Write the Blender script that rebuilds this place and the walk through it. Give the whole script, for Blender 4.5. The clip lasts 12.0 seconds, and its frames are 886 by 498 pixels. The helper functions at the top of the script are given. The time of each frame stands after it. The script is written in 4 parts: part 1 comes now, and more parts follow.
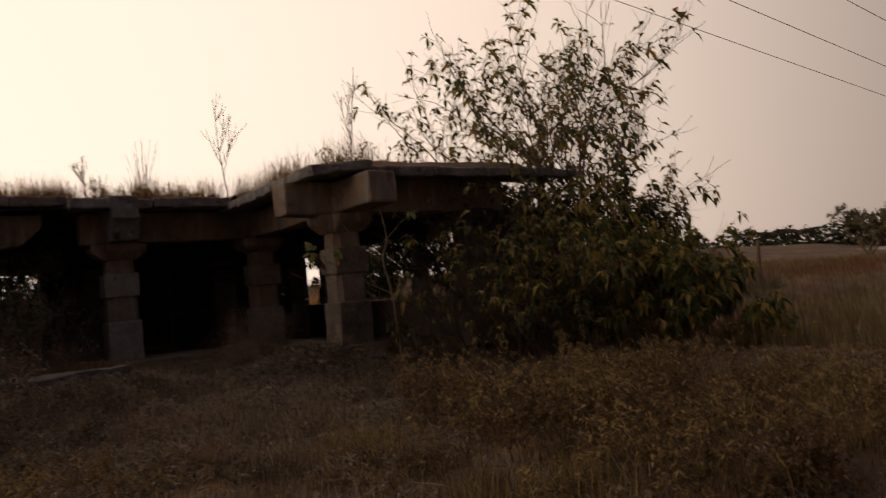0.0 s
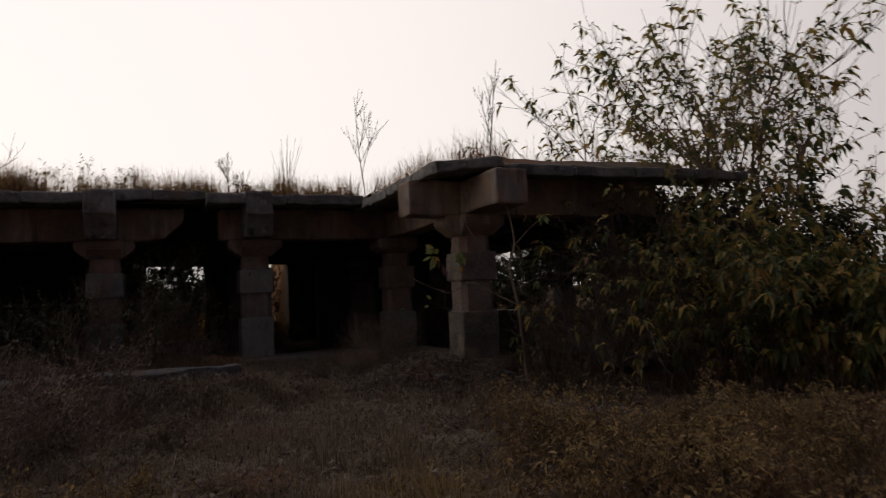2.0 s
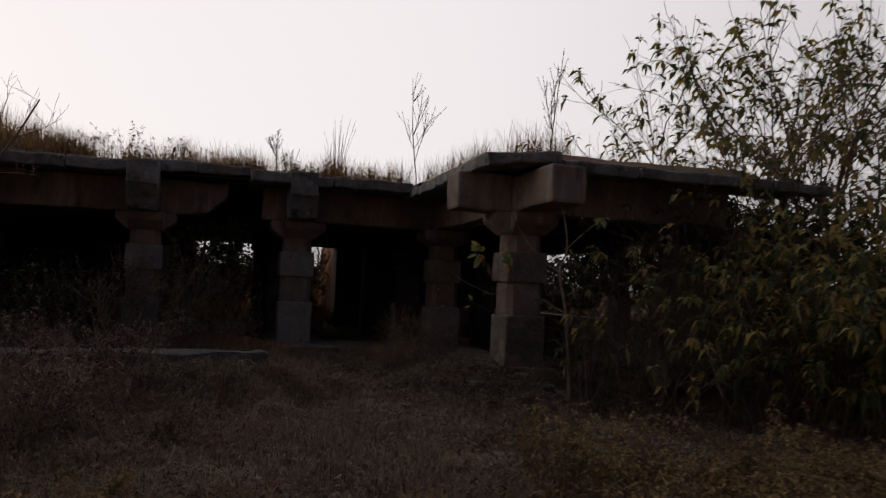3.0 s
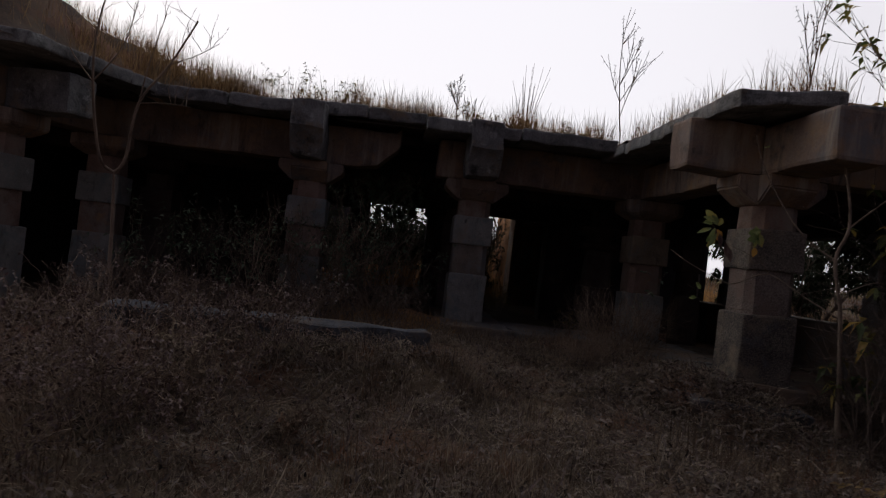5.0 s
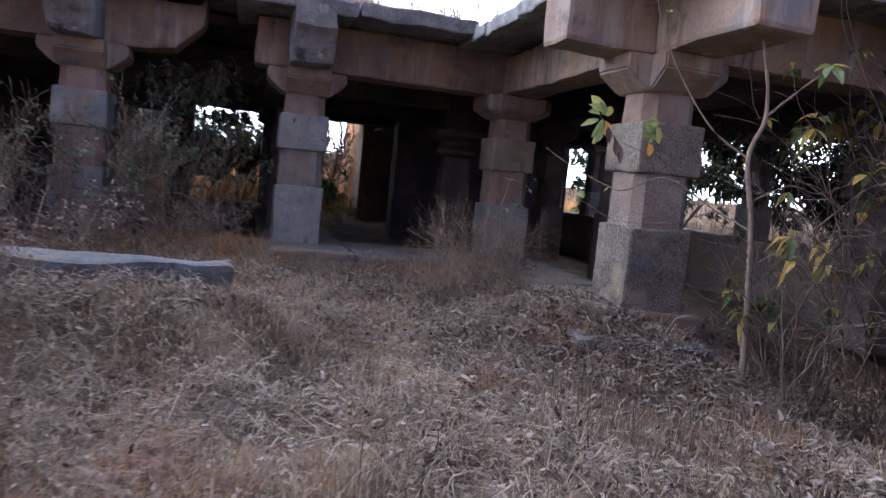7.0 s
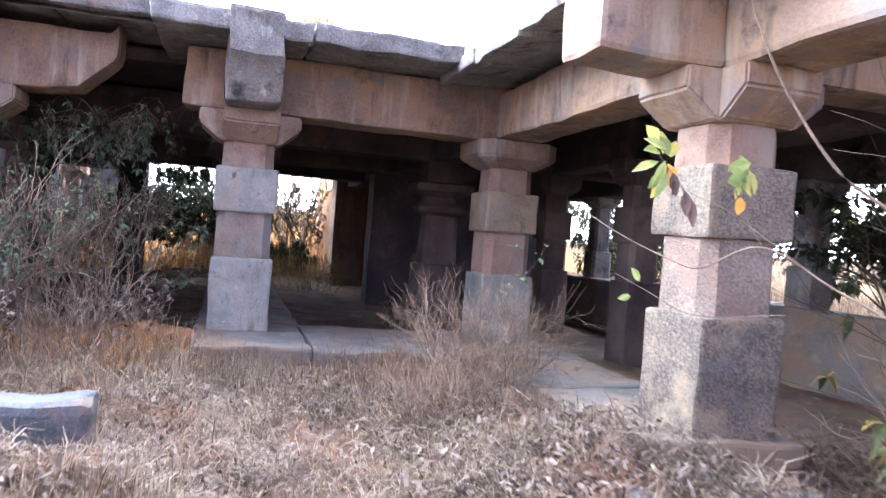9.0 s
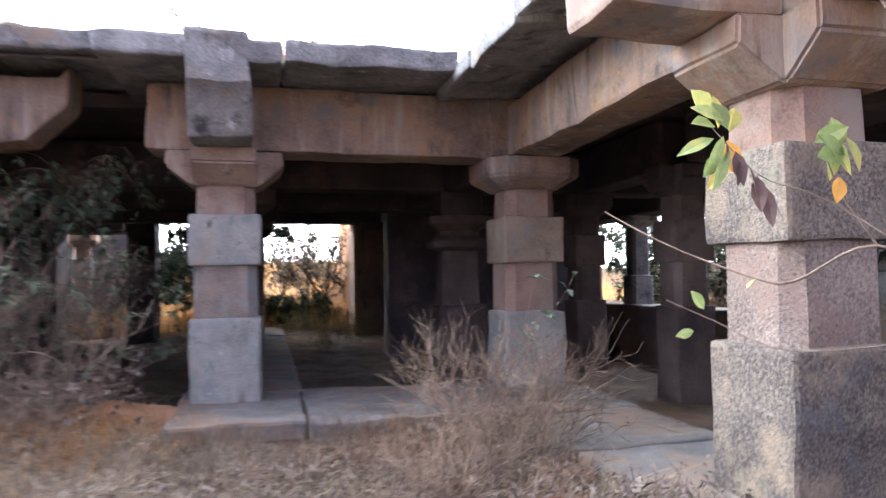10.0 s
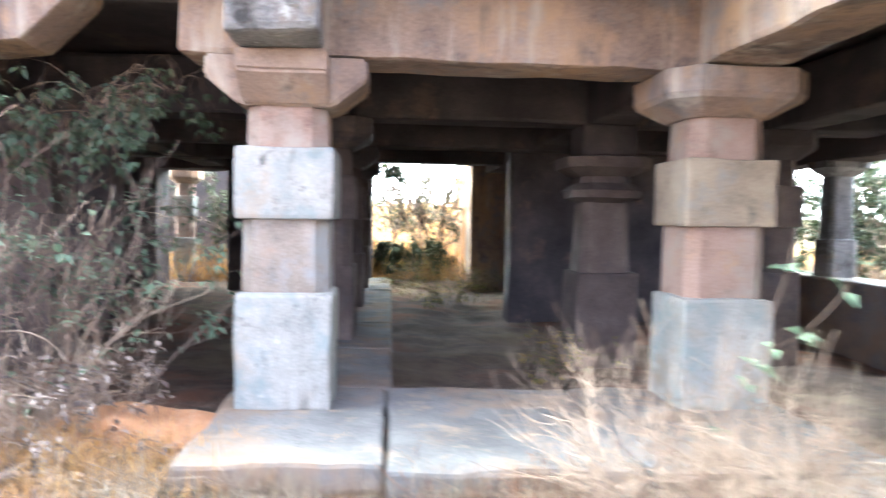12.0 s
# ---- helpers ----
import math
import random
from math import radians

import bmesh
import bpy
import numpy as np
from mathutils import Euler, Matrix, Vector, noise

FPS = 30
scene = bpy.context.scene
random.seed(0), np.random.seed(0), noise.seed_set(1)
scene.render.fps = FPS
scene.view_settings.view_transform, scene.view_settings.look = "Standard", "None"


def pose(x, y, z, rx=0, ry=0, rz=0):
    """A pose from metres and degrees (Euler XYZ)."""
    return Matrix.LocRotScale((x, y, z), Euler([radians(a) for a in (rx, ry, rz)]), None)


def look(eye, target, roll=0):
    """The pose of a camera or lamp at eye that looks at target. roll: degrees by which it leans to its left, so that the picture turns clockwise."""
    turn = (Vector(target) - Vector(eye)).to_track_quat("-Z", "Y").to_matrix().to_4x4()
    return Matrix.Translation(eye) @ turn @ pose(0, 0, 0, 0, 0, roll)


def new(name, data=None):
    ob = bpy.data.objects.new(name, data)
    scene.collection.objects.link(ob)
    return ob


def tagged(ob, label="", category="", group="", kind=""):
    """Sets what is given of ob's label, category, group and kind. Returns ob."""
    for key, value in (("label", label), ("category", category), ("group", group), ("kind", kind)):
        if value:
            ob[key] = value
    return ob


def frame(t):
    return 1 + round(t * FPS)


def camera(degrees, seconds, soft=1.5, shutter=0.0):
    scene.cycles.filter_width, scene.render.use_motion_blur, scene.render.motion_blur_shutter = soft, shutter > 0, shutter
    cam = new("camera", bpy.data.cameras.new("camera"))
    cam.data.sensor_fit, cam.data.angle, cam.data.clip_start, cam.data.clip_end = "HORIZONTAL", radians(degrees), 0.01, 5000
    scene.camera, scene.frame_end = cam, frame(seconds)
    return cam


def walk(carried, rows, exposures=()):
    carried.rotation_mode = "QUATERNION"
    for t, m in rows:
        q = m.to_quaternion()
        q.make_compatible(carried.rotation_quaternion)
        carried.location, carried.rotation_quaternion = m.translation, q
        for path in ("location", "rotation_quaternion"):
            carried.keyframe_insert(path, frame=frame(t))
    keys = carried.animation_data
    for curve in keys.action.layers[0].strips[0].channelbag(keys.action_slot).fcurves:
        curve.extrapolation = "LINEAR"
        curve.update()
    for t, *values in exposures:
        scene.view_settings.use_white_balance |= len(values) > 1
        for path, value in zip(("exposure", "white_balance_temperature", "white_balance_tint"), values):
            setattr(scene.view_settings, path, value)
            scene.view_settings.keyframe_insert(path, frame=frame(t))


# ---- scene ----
cam = camera(62.5, 12.0, soft=1.2, shutter=0.5)
PATH = [
    (0, (15.792, -3.375, 0.95), (14.152, -2.235, 1.04), -5.5),
    (0.5, (15.634, -3.266, 0.988), (14.045, -2.052, 1.005), -6.3),
    (1, (15.473, -2.896, 0.997), (13.75, -1.883, 1.073), -6.6),
    (1.5, (15.156, -2.422, 1.017), (13.389, -1.5, 1.19), -3.2),
    (2, (15.052, -2.202, 0.984), (13.196, -1.469, 1.121), -2.5),
    (2.5, (14.797, -1.98, 1.072), (12.915, -1.316, 1.21), 2.1),
    (4.5, (12.765, -1.576, 1.103), (10.784, -1.297, 1.116), -1.0),
    (5, (12.129, -1.579, 1.014), (10.134, -1.447, 1.036), 6.5),
    (5.5, (11.668, -1.584, 0.971), (9.679, -1.39, 0.894), 1.5),
    (6, (11.199, -1.463, 1.038), (9.211, -1.243, 1.04), 1.3),
    (6.5, (10.729, -1.231, 0.995), (8.78, -0.79, 0.907), 2.2),
    (7, (10.153, -1.04, 0.977), (8.234, -0.504, 0.804), 5.6),
    (7.5, (9.644, -0.829, 1.052), (7.761, -0.178, 0.869), 3.2),
    (9.5, (7.619, -0.266, 1.13), (5.682, 0.233, 1.177), 2.8),
    (9.9, (7.209, -0.007, 1.106), (5.254, 0.415, 1.146), -2.0),
    (10, (7.046, 0.062, 1.116), (5.103, 0.532, 1.198), -0.8),
    (10.5, (6.549, 0.301, 1.134), (4.645, 0.912, 1.108), 0.0),
    (11, (5.964, 0.454, 1.165), (4.038, 0.99, 1.105), 3.0),
    (11.4, (5.47, 0.575, 1.2), (3.523, 1.031, 1.147), 3.6),
    (11.6, (5.272, 0.62, 1.225), (3.306, 0.982, 1.158), 3.0),
    (12.0, (4.87, 0.38, 1.28), (2.877, 0.528, 1.202), 1.1),
]
EXPOSURES = [(0.0, -1.98, 7450, 15), (1.5, -2.0, 6350, 10), (2.5, -2.1, 5900, 9), (4.5, -2.3, 5600, 9), (5.0, -2.05, 5550, 9), (5.5, -1.65, 5400, 9), (6.0, -0.75, 5300, 9), (6.5, -1.45, 5200, 10), (6.8, 0.3, 4850, 10), (7.0, 1.05, 4700, 9), (7.2, 1.95, 4760, 9), (7.5, 2.5, 4850, 9), (9.5, 2.95, 4850, 6), (10.0, 2.5, 5000, 5), (10.5, 2.73, 5080, 3), (11.0, 3.4, 5200, 1), (11.5, 4.1, 4930, -7), (12.0, 4.42, 4950, -9)]
walk(cam, [(t, look(eye, target, roll)) for t, eye, target, roll in PATH], EXPOSURES)

# ---- light ----
world = bpy.data.worlds.new("dusk_sky")
scene.world = world
world.use_nodes = True
wn, wl = world.node_tree.nodes, world.node_tree.links
sky = wn.new("ShaderNodeTexSky")
sky.sky_type, sky.sun_disc = 'NISHITA', False
SUN_AZ, SUN_EL = 218.0, 9.0          # degrees; azimuth counted from +x towards +y
sky.sun_elevation, sky.sun_rotation = radians(SUN_EL), radians(90 - SUN_AZ)
sky.air_density, sky.dust_density, sky.ozone_density = 1.2, 4.0, 1.5
coord = wn.new("ShaderNodeTexCoord")
toward = wn.new("ShaderNodeVectorMath")
toward.operation = 'DOT_PRODUCT'
toward.inputs[1].default_value = (math.cos(radians(SUN_AZ - 22)), math.sin(radians(SUN_AZ - 22)), 0.2)
wl.new(coord.outputs["Generated"], toward.inputs[0])
glow = wn.new("ShaderNodeMapRange")
glow.interpolation_type = 'SMOOTHSTEP'
glow.inputs[1].default_value, glow.inputs[2].default_value = -0.38, 1.0
wl.new(toward.outputs["Value"], glow.inputs[0])
hue = wn.new("ShaderNodeMix")
hue.data_type = 'RGBA'
hue.inputs[6].default_value = (2.5, 1.9, 2.4, 1)
hue.inputs[7].default_value = (38.0, 33.0, 29.6, 1)
wl.new(glow.outputs[0], hue.inputs[0])
haze = wn.new("ShaderNodeMix")
haze.data_type = 'RGBA'
haze.inputs[0].default_value = 0.75
wl.new(sky.outputs[0], haze.inputs[6])
wl.new(hue.outputs[2], haze.inputs[7])
bgn = wn["Background"]
bgn.inputs[1].default_value = 0.15
wl.new(haze.outputs[2], bgn.inputs[0])
sun_dir = Vector((math.cos(radians(SUN_AZ)) * math.cos(radians(SUN_EL)), math.sin(radians(SUN_AZ)) * math.cos(radians(SUN_EL)), math.sin(radians(SUN_EL))))
sun = new("sun", bpy.data.lights.new("sun", 'SUN'))
sun.data.energy, sun.data.angle, sun.data.color = 0.42, radians(2.0), (1.0, 0.52, 0.20)
sun.matrix_world = look(sun_dir * 60, (0, 0, 0))


# ---- materials ----
def ramp(nodes, stops):
    r = nodes.new("ShaderNodeValToRGB")
    el = r.color_ramp.elements
    while len(el) < len(stops):
        el.new(0.5)
    for e, (p, c) in zip(el, stops):
        e.position, e.color = p, (*c, 1)
    return r


def material(name, stops, scale=3.0, fine=40.0, rough=0.9, bump=0.4, fine_mix=0.35, patch=None, dist=0.02, island=0.0, objvar=0.0, spec=0.3, thin=0.0):
    """Two scales of noise drive a colour ramp; fine grain mixes over it and gives the relief."""
    m = bpy.data.materials.new(name)
    m.use_nodes = True
    n, l = m.node_tree.nodes, m.node_tree.links
    b = n["Principled BSDF"]
    b.inputs["Roughness"].default_value = rough
    b.inputs["Specular IOR Level"].default_value = spec
    tc = n.new("ShaderNodeTexCoord")
    geo = n.new("ShaderNodeNewGeometry")
    n1 = n.new("ShaderNodeTexNoise")
    n1.inputs["Scale"].default_value, n1.inputs["Detail"].default_value, n1.inputs["Roughness"].default_value = scale, 6, 0.62
    l.new(geo.outputs["Position"], n1.inputs["Vector"])
    n2 = n.new("ShaderNodeTexNoise")
    n2.inputs["Scale"].default_value, n2.inputs["Detail"].default_value, n2.inputs["Roughness"].default_value = fine, 4, 0.7
    l.new(geo.outputs["Position"], n2.inputs["Vector"])
    mx = n.new("ShaderNodeMath")
    mx.operation = 'MULTIPLY_ADD'
    l.new(n2.outputs[0], mx.inputs[0])
    mx.inputs[1].default_value = fine_mix
    l.new(n1.outputs[0], mx.inputs[2])
    sub = n.new("ShaderNodeMath")
    sub.operation = 'SUBTRACT'
    l.new(mx.outputs[0], sub.inputs[0])
    sub.inputs[1].default_value = fine_mix * 0.5
    last = sub
    for amount, source in ((island, geo.outputs["Random Per Island"]), (objvar, n.new("ShaderNodeObjectInfo").outputs["Random"])):
        if amount:
            a = n.new("ShaderNodeMath")
            a.operation = 'MULTIPLY_ADD'
            l.new(source, a.inputs[0])
            a.inputs[1].default_value = amount
            l.new(last.outputs[0], a.inputs[2])
            a2 = n.new("ShaderNodeMath")
            a2.operation = 'SUBTRACT'
            l.new(a.outputs[0], a2.inputs[0])
            a2.inputs[1].default_value = amount * 0.5
            last = a2
    r = ramp(n, stops)
    l.new(last.outputs[0], r.inputs[0])
    colour = r.outputs[0]
    if patch:
        for pcol, pscale, lo, hi, *stretch in patch:
            n3 = n.new("ShaderNodeTexNoise")
            n3.inputs["Scale"].default_value, n3.inputs["Detail"].default_value, n3.inputs["Roughness"].default_value = pscale, 8, 0.7
            ofs = n.new("ShaderNodeVectorMath")
            ofs.inputs[1].default_value = (pscale * 7, pscale * 3, 11)
            l.new(geo.outputs["Position"], ofs.inputs[0])
            pos = ofs
            if stretch:
                pos = n.new("ShaderNodeVectorMath")
                pos.operation = 'MULTIPLY'
                pos.inputs[1].default_value = stretch[0]
                l.new(ofs.outputs[0], pos.inputs[0])
            l.new(pos.outputs[0], n3.inputs["Vector"])
            mr = n.new("ShaderNodeMapRange")
            mr.inputs[1].default_value, mr.inputs[2].default_value = lo, hi
            l.new(n3.outputs[0], mr.inputs[0])
            mc = n.new("ShaderNodeMix")
            mc.data_type = 'RGBA'
            l.new(mr.outputs[0], mc.inputs[0])
            l.new(colour, mc.inputs[6])
            mc.inputs[7].default_value = (*pcol, 1)
            colour = mc.outputs[2]
    l.new(colour, b.inputs["Base Color"])
    if bump:
        bp = n.new("ShaderNodeBump")
        bp.inputs["Strength"].default_value, bp.inputs["Distance"].default_value = bump, dist
        l.new(mx.outputs[0], bp.inputs["Height"])
        l.new(bp.outputs[0], b.inputs["Normal"])
    if thin:
        tr = n.new("ShaderNodeBsdfTranslucent")
        l.new(colour, tr.inputs["Color"])
        ms = n.new("ShaderNodeMixShader")
        ms.inputs[0].default_value = thin
        l.new(b.outputs[0], ms.inputs[1])
        l.new(tr.outputs[0], ms.inputs[2])
        l.new(ms.outputs[0], n["Material Output"].inputs["Surface"])
    return m


GRANITE = material("weathered_granite", [(0.20, (0.058, 0.052, 0.049)), (0.40, (0.118, 0.102, 0.086)), (0.56, (0.196, 0.166, 0.132)), (0.74, (0.30, 0.255, 0.20))],
                   1.6, 55, 0.92, 1.0, 1.4, [((0.07, 0.062, 0.056), 42.0, 0.585, 0.65), ((0.15, 0.16, 0.175), 1.5, 0.55, 0.72), ((0.33, 0.26, 0.175), 1.9, 0.54, 0.70), ((0.25, 0.24, 0.165), 3.1, 0.58, 0.70)], 0.012, objvar=0.10)
TAN_STONE = material("ochre_tan_stone", [(0.25, (0.16, 0.125, 0.09)), (0.5, (0.30, 0.24, 0.165)), (0.75, (0.40, 0.335, 0.24))],
                     2.0, 55, 0.92, 0.5, 0.5, [((0.22, 0.225, 0.21), 2.2, 0.55, 0.70), ((0.12, 0.10, 0.08), 4.5, 0.60, 0.72)], 0.01, objvar=0.1)
PITTED_NECK = material("pitted_pink_granite", [(0.20, (0.075, 0.062, 0.056)), (0.40, (0.16, 0.128, 0.105)), (0.56, (0.255, 0.205, 0.165)), (0.74, (0.36, 0.30, 0.24))],
                       1.6, 55, 0.92, 0.9, 1.2, [((0.235, 0.165, 0.13), 1.7, 0.52, 0.64), ((0.07, 0.06, 0.055), 42.0, 0.60, 0.66)], 0.012)
FADED_STONE = material("faded_tan_neck_stone", [(0.25, (0.12, 0.098, 0.078)), (0.5, (0.235, 0.195, 0.152)), (0.75, (0.33, 0.285, 0.23))],
                       2.0, 52, 0.92, 0.6, 0.6, [((0.24, 0.24, 0.225), 1.8, 0.50, 0.62), ((0.28, 0.20, 0.14), 1.5, 0.58, 0.72), ((0.10, 0.085, 0.07), 3.4, 0.60, 0.72)], 0.010, objvar=0.1)
RED_STONE = material("pinkish_stone", [(0.25, (0.13, 0.085, 0.064)), (0.5, (0.265, 0.178, 0.133)), (0.75, (0.35, 0.255, 0.20))],
                     2.2, 60, 0.92, 0.5, 0.6, [((0.29, 0.245, 0.195), 1.6, 0.48, 0.62), ((0.10, 0.078, 0.066), 3.0, 0.60, 0.73), ((0.34, 0.215, 0.12), 2.7, 0.58, 0.70)], 0.010, objvar=0.14)
BEAM_STONE = material("stained_beam_stone", [(0.25, (0.13, 0.095, 0.075)), (0.5, (0.262, 0.19, 0.143)), (0.75, (0.36, 0.285, 0.215))],
                      1.2, 46, 0.92, 0.6, 0.55, [((0.36, 0.235, 0.13), 1.3, 0.48, 0.66), ((0.19, 0.18, 0.175), 1.7, 0.52, 0.66), ((0.09, 0.078, 0.07), 2.6, 0.57, 0.70), ((0.40, 0.345, 0.27), 1.6, 0.54, 0.68, (2.2, 2.2, 0.3)), ((0.09, 0.075, 0.065), 1.9, 0.56, 0.70, (2.0, 2.0, 0.3))], 0.014, objvar=0.12)
LICHEN_STONE = material("lichen_grey_stone", [(0.25, (0.10, 0.10, 0.098)), (0.5, (0.215, 0.213, 0.205)), (0.75, (0.345, 0.34, 0.32))],
                        2.6, 48, 0.95, 0.9, 0.8, [((0.065, 0.063, 0.058), 3.2, 0.53, 0.66), ((0.25, 0.19, 0.13), 2.0, 0.56, 0.70), ((0.44, 0.44, 0.41), 6.0, 0.59, 0.68)], 0.02, objvar=0.1)
# stone of the hall's inside: its shade is put into this darker colour
SHADED_STONE = material("hall_shade_stone", [(0.25, (0.038, 0.035, 0.037)), (0.5, (0.074, 0.064, 0.064)), (0.75, (0.135, 0.110, 0.10))],
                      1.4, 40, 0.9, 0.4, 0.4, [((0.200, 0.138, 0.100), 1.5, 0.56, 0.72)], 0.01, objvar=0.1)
# brown stone for inner pillars, darkened in colour to hold the hall's shade
SHADED_BROWN_STONE = material("shaded_brown_stone", [(0.25, (0.06, 0.048, 0.045)), (0.5, (0.128, 0.10, 0.085)), (0.75, (0.21, 0.168, 0.14))],
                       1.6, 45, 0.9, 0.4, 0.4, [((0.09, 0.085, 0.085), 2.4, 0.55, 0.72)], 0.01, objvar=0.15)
SMOOTH_GRANITE = material("mottled_grey_granite", [(0.22, (0.135, 0.132, 0.12)), (0.42, (0.245, 0.238, 0.21)), (0.58, (0.315, 0.302, 0.265)), (0.75, (0.39, 0.37, 0.32))],
                          2.2, 48, 0.92, 0.7, 0.6, [((0.205, 0.235, 0.225), 2.3, 0.48, 0.62), ((0.29, 0.225, 0.155), 1.7, 0.55, 0.70), ((0.10, 0.098, 0.09), 5.5, 0.585, 0.69), ((0.13, 0.12, 0.105), 2.4, 0.56, 0.70, (1.6, 1.6, 0.4)), ((0.40, 0.39, 0.34), 7.0, 0.60, 0.70)], 0.012, objvar=0.12)
DARK_GRANITE = material("dark_dusty_granite", [(0.25, (0.035, 0.037, 0.04)), (0.5, (0.075, 0.079, 0.087)), (0.75, (0.13, 0.135, 0.143))], 3.0, 45, 0.95, 0.9, 0.7, [((0.12, 0.09, 0.065), 2.2, 0.5, 0.64), ((0.04, 0.04, 0.04), 5.0, 0.56, 0.68)], 0.015)
# the low sun's orange on the rear wall is put into this colour
SUNLIT_STONE = material("sunset_tinted_stone", [(0.25, (0.17, 0.075, 0.028)), (0.5, (0.31, 0.15, 0.055)), (0.75, (0.40, 0.215, 0.085))], 1.5, 40, 0.92, 0.5, 0.5, [((0.20, 0.13, 0.08), 2.0, 0.55, 0.7)], 0.01)
PLINTH_STONE = material("worn_floor_stone", [(0.25, (0.085, 0.082, 0.078)), (0.5, (0.145, 0.139, 0.130)), (0.75, (0.21, 0.20, 0.185))],
                        1.7, 40, 0.9, 0.6, 0.55, [((0.20, 0.145, 0.10), 1.3, 0.46, 0.60), ((0.24, 0.185, 0.13), 3.6, 0.54, 0.66), ((0.10, 0.09, 0.08), 5.0, 0.60, 0.70)], 0.012, objvar=0.12)
EARTH = material("dry_earth", [(0.25, (0.042, 0.030, 0.023)), (0.5, (0.09, 0.064, 0.045)), (0.75, (0.165, 0.118, 0.081))],
                 2.5, 30, 0.97, 0.9, 0.6, [((0.180, 0.135, 0.075), 0.35, 0.50, 0.66), ((0.17, 0.082, 0.046), 0.55, 0.50, 0.62)], 0.03)
ORANGE_EARTH = material("orange_earth", [(0.25, (0.20, 0.095, 0.045)), (0.5, (0.33, 0.17, 0.085)), (0.75, (0.42, 0.24, 0.13))], 4.0, 50, 0.97, 0.6, 0.5, dist=0.02)
GRASS = material("dry_grass", [(0.15, (0.034, 0.024, 0.018)), (0.38, (0.105, 0.073, 0.050)), (0.60, (0.21, 0.160, 0.108)), (0.85, (0.38, 0.310, 0.22))],
                 1.3, 12, 0.85, 0, 0.2, [((0.10, 0.062, 0.042), 1.5, 0.50, 0.62), ((0.21, 0.112, 0.06), 1.1, 0.54, 0.66), ((0.38, 0.315, 0.21), 0.8, 0.56, 0.70)], island=0.55, thin=0.4)
STRAW = material("bleached_straw", [(0.2, (0.066, 0.049, 0.035)), (0.5, (0.185, 0.144, 0.101)), (0.8, (0.36, 0.30, 0.22))], 1.0, 12, 0.8, 0, 0.2, [((0.21, 0.115, 0.065), 1.2, 0.52, 0.64), ((0.11, 0.08, 0.06), 2.2, 0.54, 0.66)], island=0.55, thin=0.35)
# dry roof grass, the glow of light from behind warmed into its colour
ROOF_GRASS = material("backlight_tinted_roof_grass", [(0.2, (0.11, 0.065, 0.035)), (0.5, (0.30, 0.19, 0.09)), (0.8, (0.48, 0.33, 0.16))], 1.2, 12, 0.85, 0, 0.2, [((0.08, 0.06, 0.04), 1.4, 0.52, 0.66)], island=0.5, thin=0.55)
OLIVE_GRASS = material("olive_weeds", [(0.2, (0.075, 0.05, 0.022)), (0.45, (0.18, 0.12, 0.05)), (0.7, (0.33, 0.23, 0.095)), (0.9, (0.48, 0.34, 0.16))], 1.1, 12, 0.8, 0, 0.2, [((0.16, 0.085, 0.045), 0.9, 0.52, 0.64)], island=0.5, thin=0.45)
# ochre grass; behind the hall its orange stands in for low sunlight
REAR_GRASS = material("ochre_sun_tinted_grass", [(0.2, (0.24, 0.12, 0.045)), (0.5, (0.44, 0.25, 0.09)), (0.8, (0.58, 0.37, 0.15))], 0.5, 10, 0.85, 0, 0.2, [((0.14, 0.08, 0.04), 0.6, 0.55, 0.68)], island=0.4, thin=0.5)
FIELD_GRASS = material("golden_field_grass", [(0.2, (0.115, 0.088, 0.036)), (0.5, (0.225, 0.175, 0.085)), (0.8, (0.37, 0.30, 0.18))],
                       0.5, 10, 0.85, 0, 0.2, [((0.17, 0.075, 0.04), 0.12, 0.47, 0.56), ((0.10, 0.095, 0.035), 0.25, 0.50, 0.62)], island=0.45, thin=0.4)
LITTER = material("dead_leaves", [(0.2, (0.045, 0.034, 0.028)), (0.5, (0.115, 0.088, 0.07)), (0.8, (0.22, 0.18, 0.15))], 1.0, 20, 0.8, 0, 0.2, island=0.7)
BROWN_LEAF = material("withered_brown_leaves", [(0.2, (0.05, 0.032, 0.028)), (0.5, (0.10, 0.065, 0.055)), (0.8, (0.16, 0.105, 0.085))], 3.0, 40, 0.7, 0.2, 0.3, island=0.3)
TWIG = material("dry_twigs", [(0.3, (0.135, 0.094, 0.066)), (0.55, (0.265, 0.195, 0.137)), (0.8, (0.39, 0.31, 0.22))], 2.0, 30, 0.9, 0, 0.3, island=0.35)
DARK_BARK = material("dark_shrub_bark", [(0.3, (0.05, 0.036, 0.028)), (0.55, (0.11, 0.080, 0.060)), (0.8, (0.20, 0.152, 0.115))], 5.0, 60, 0.9, 0, 0.4)
BARK = material("grey_brown_bark", [(0.3, (0.10, 0.075, 0.055)), (0.55, (0.22, 0.165, 0.12)), (0.8, (0.34, 0.27, 0.20))], 5.0, 60, 0.9, 0.5, 0.4, dist=0.006)
LEAF = material("yellowing_leaves", [(0.12, (0.035, 0.055, 0.018)), (0.38, (0.08, 0.10, 0.03)), (0.56, (0.19, 0.17, 0.05)), (0.74, (0.40, 0.28, 0.07)), (0.95, (0.26, 0.13, 0.06))],
                1.2, 14, 0.55, 0, 0.2, island=0.62, spec=0.4, thin=0.55)
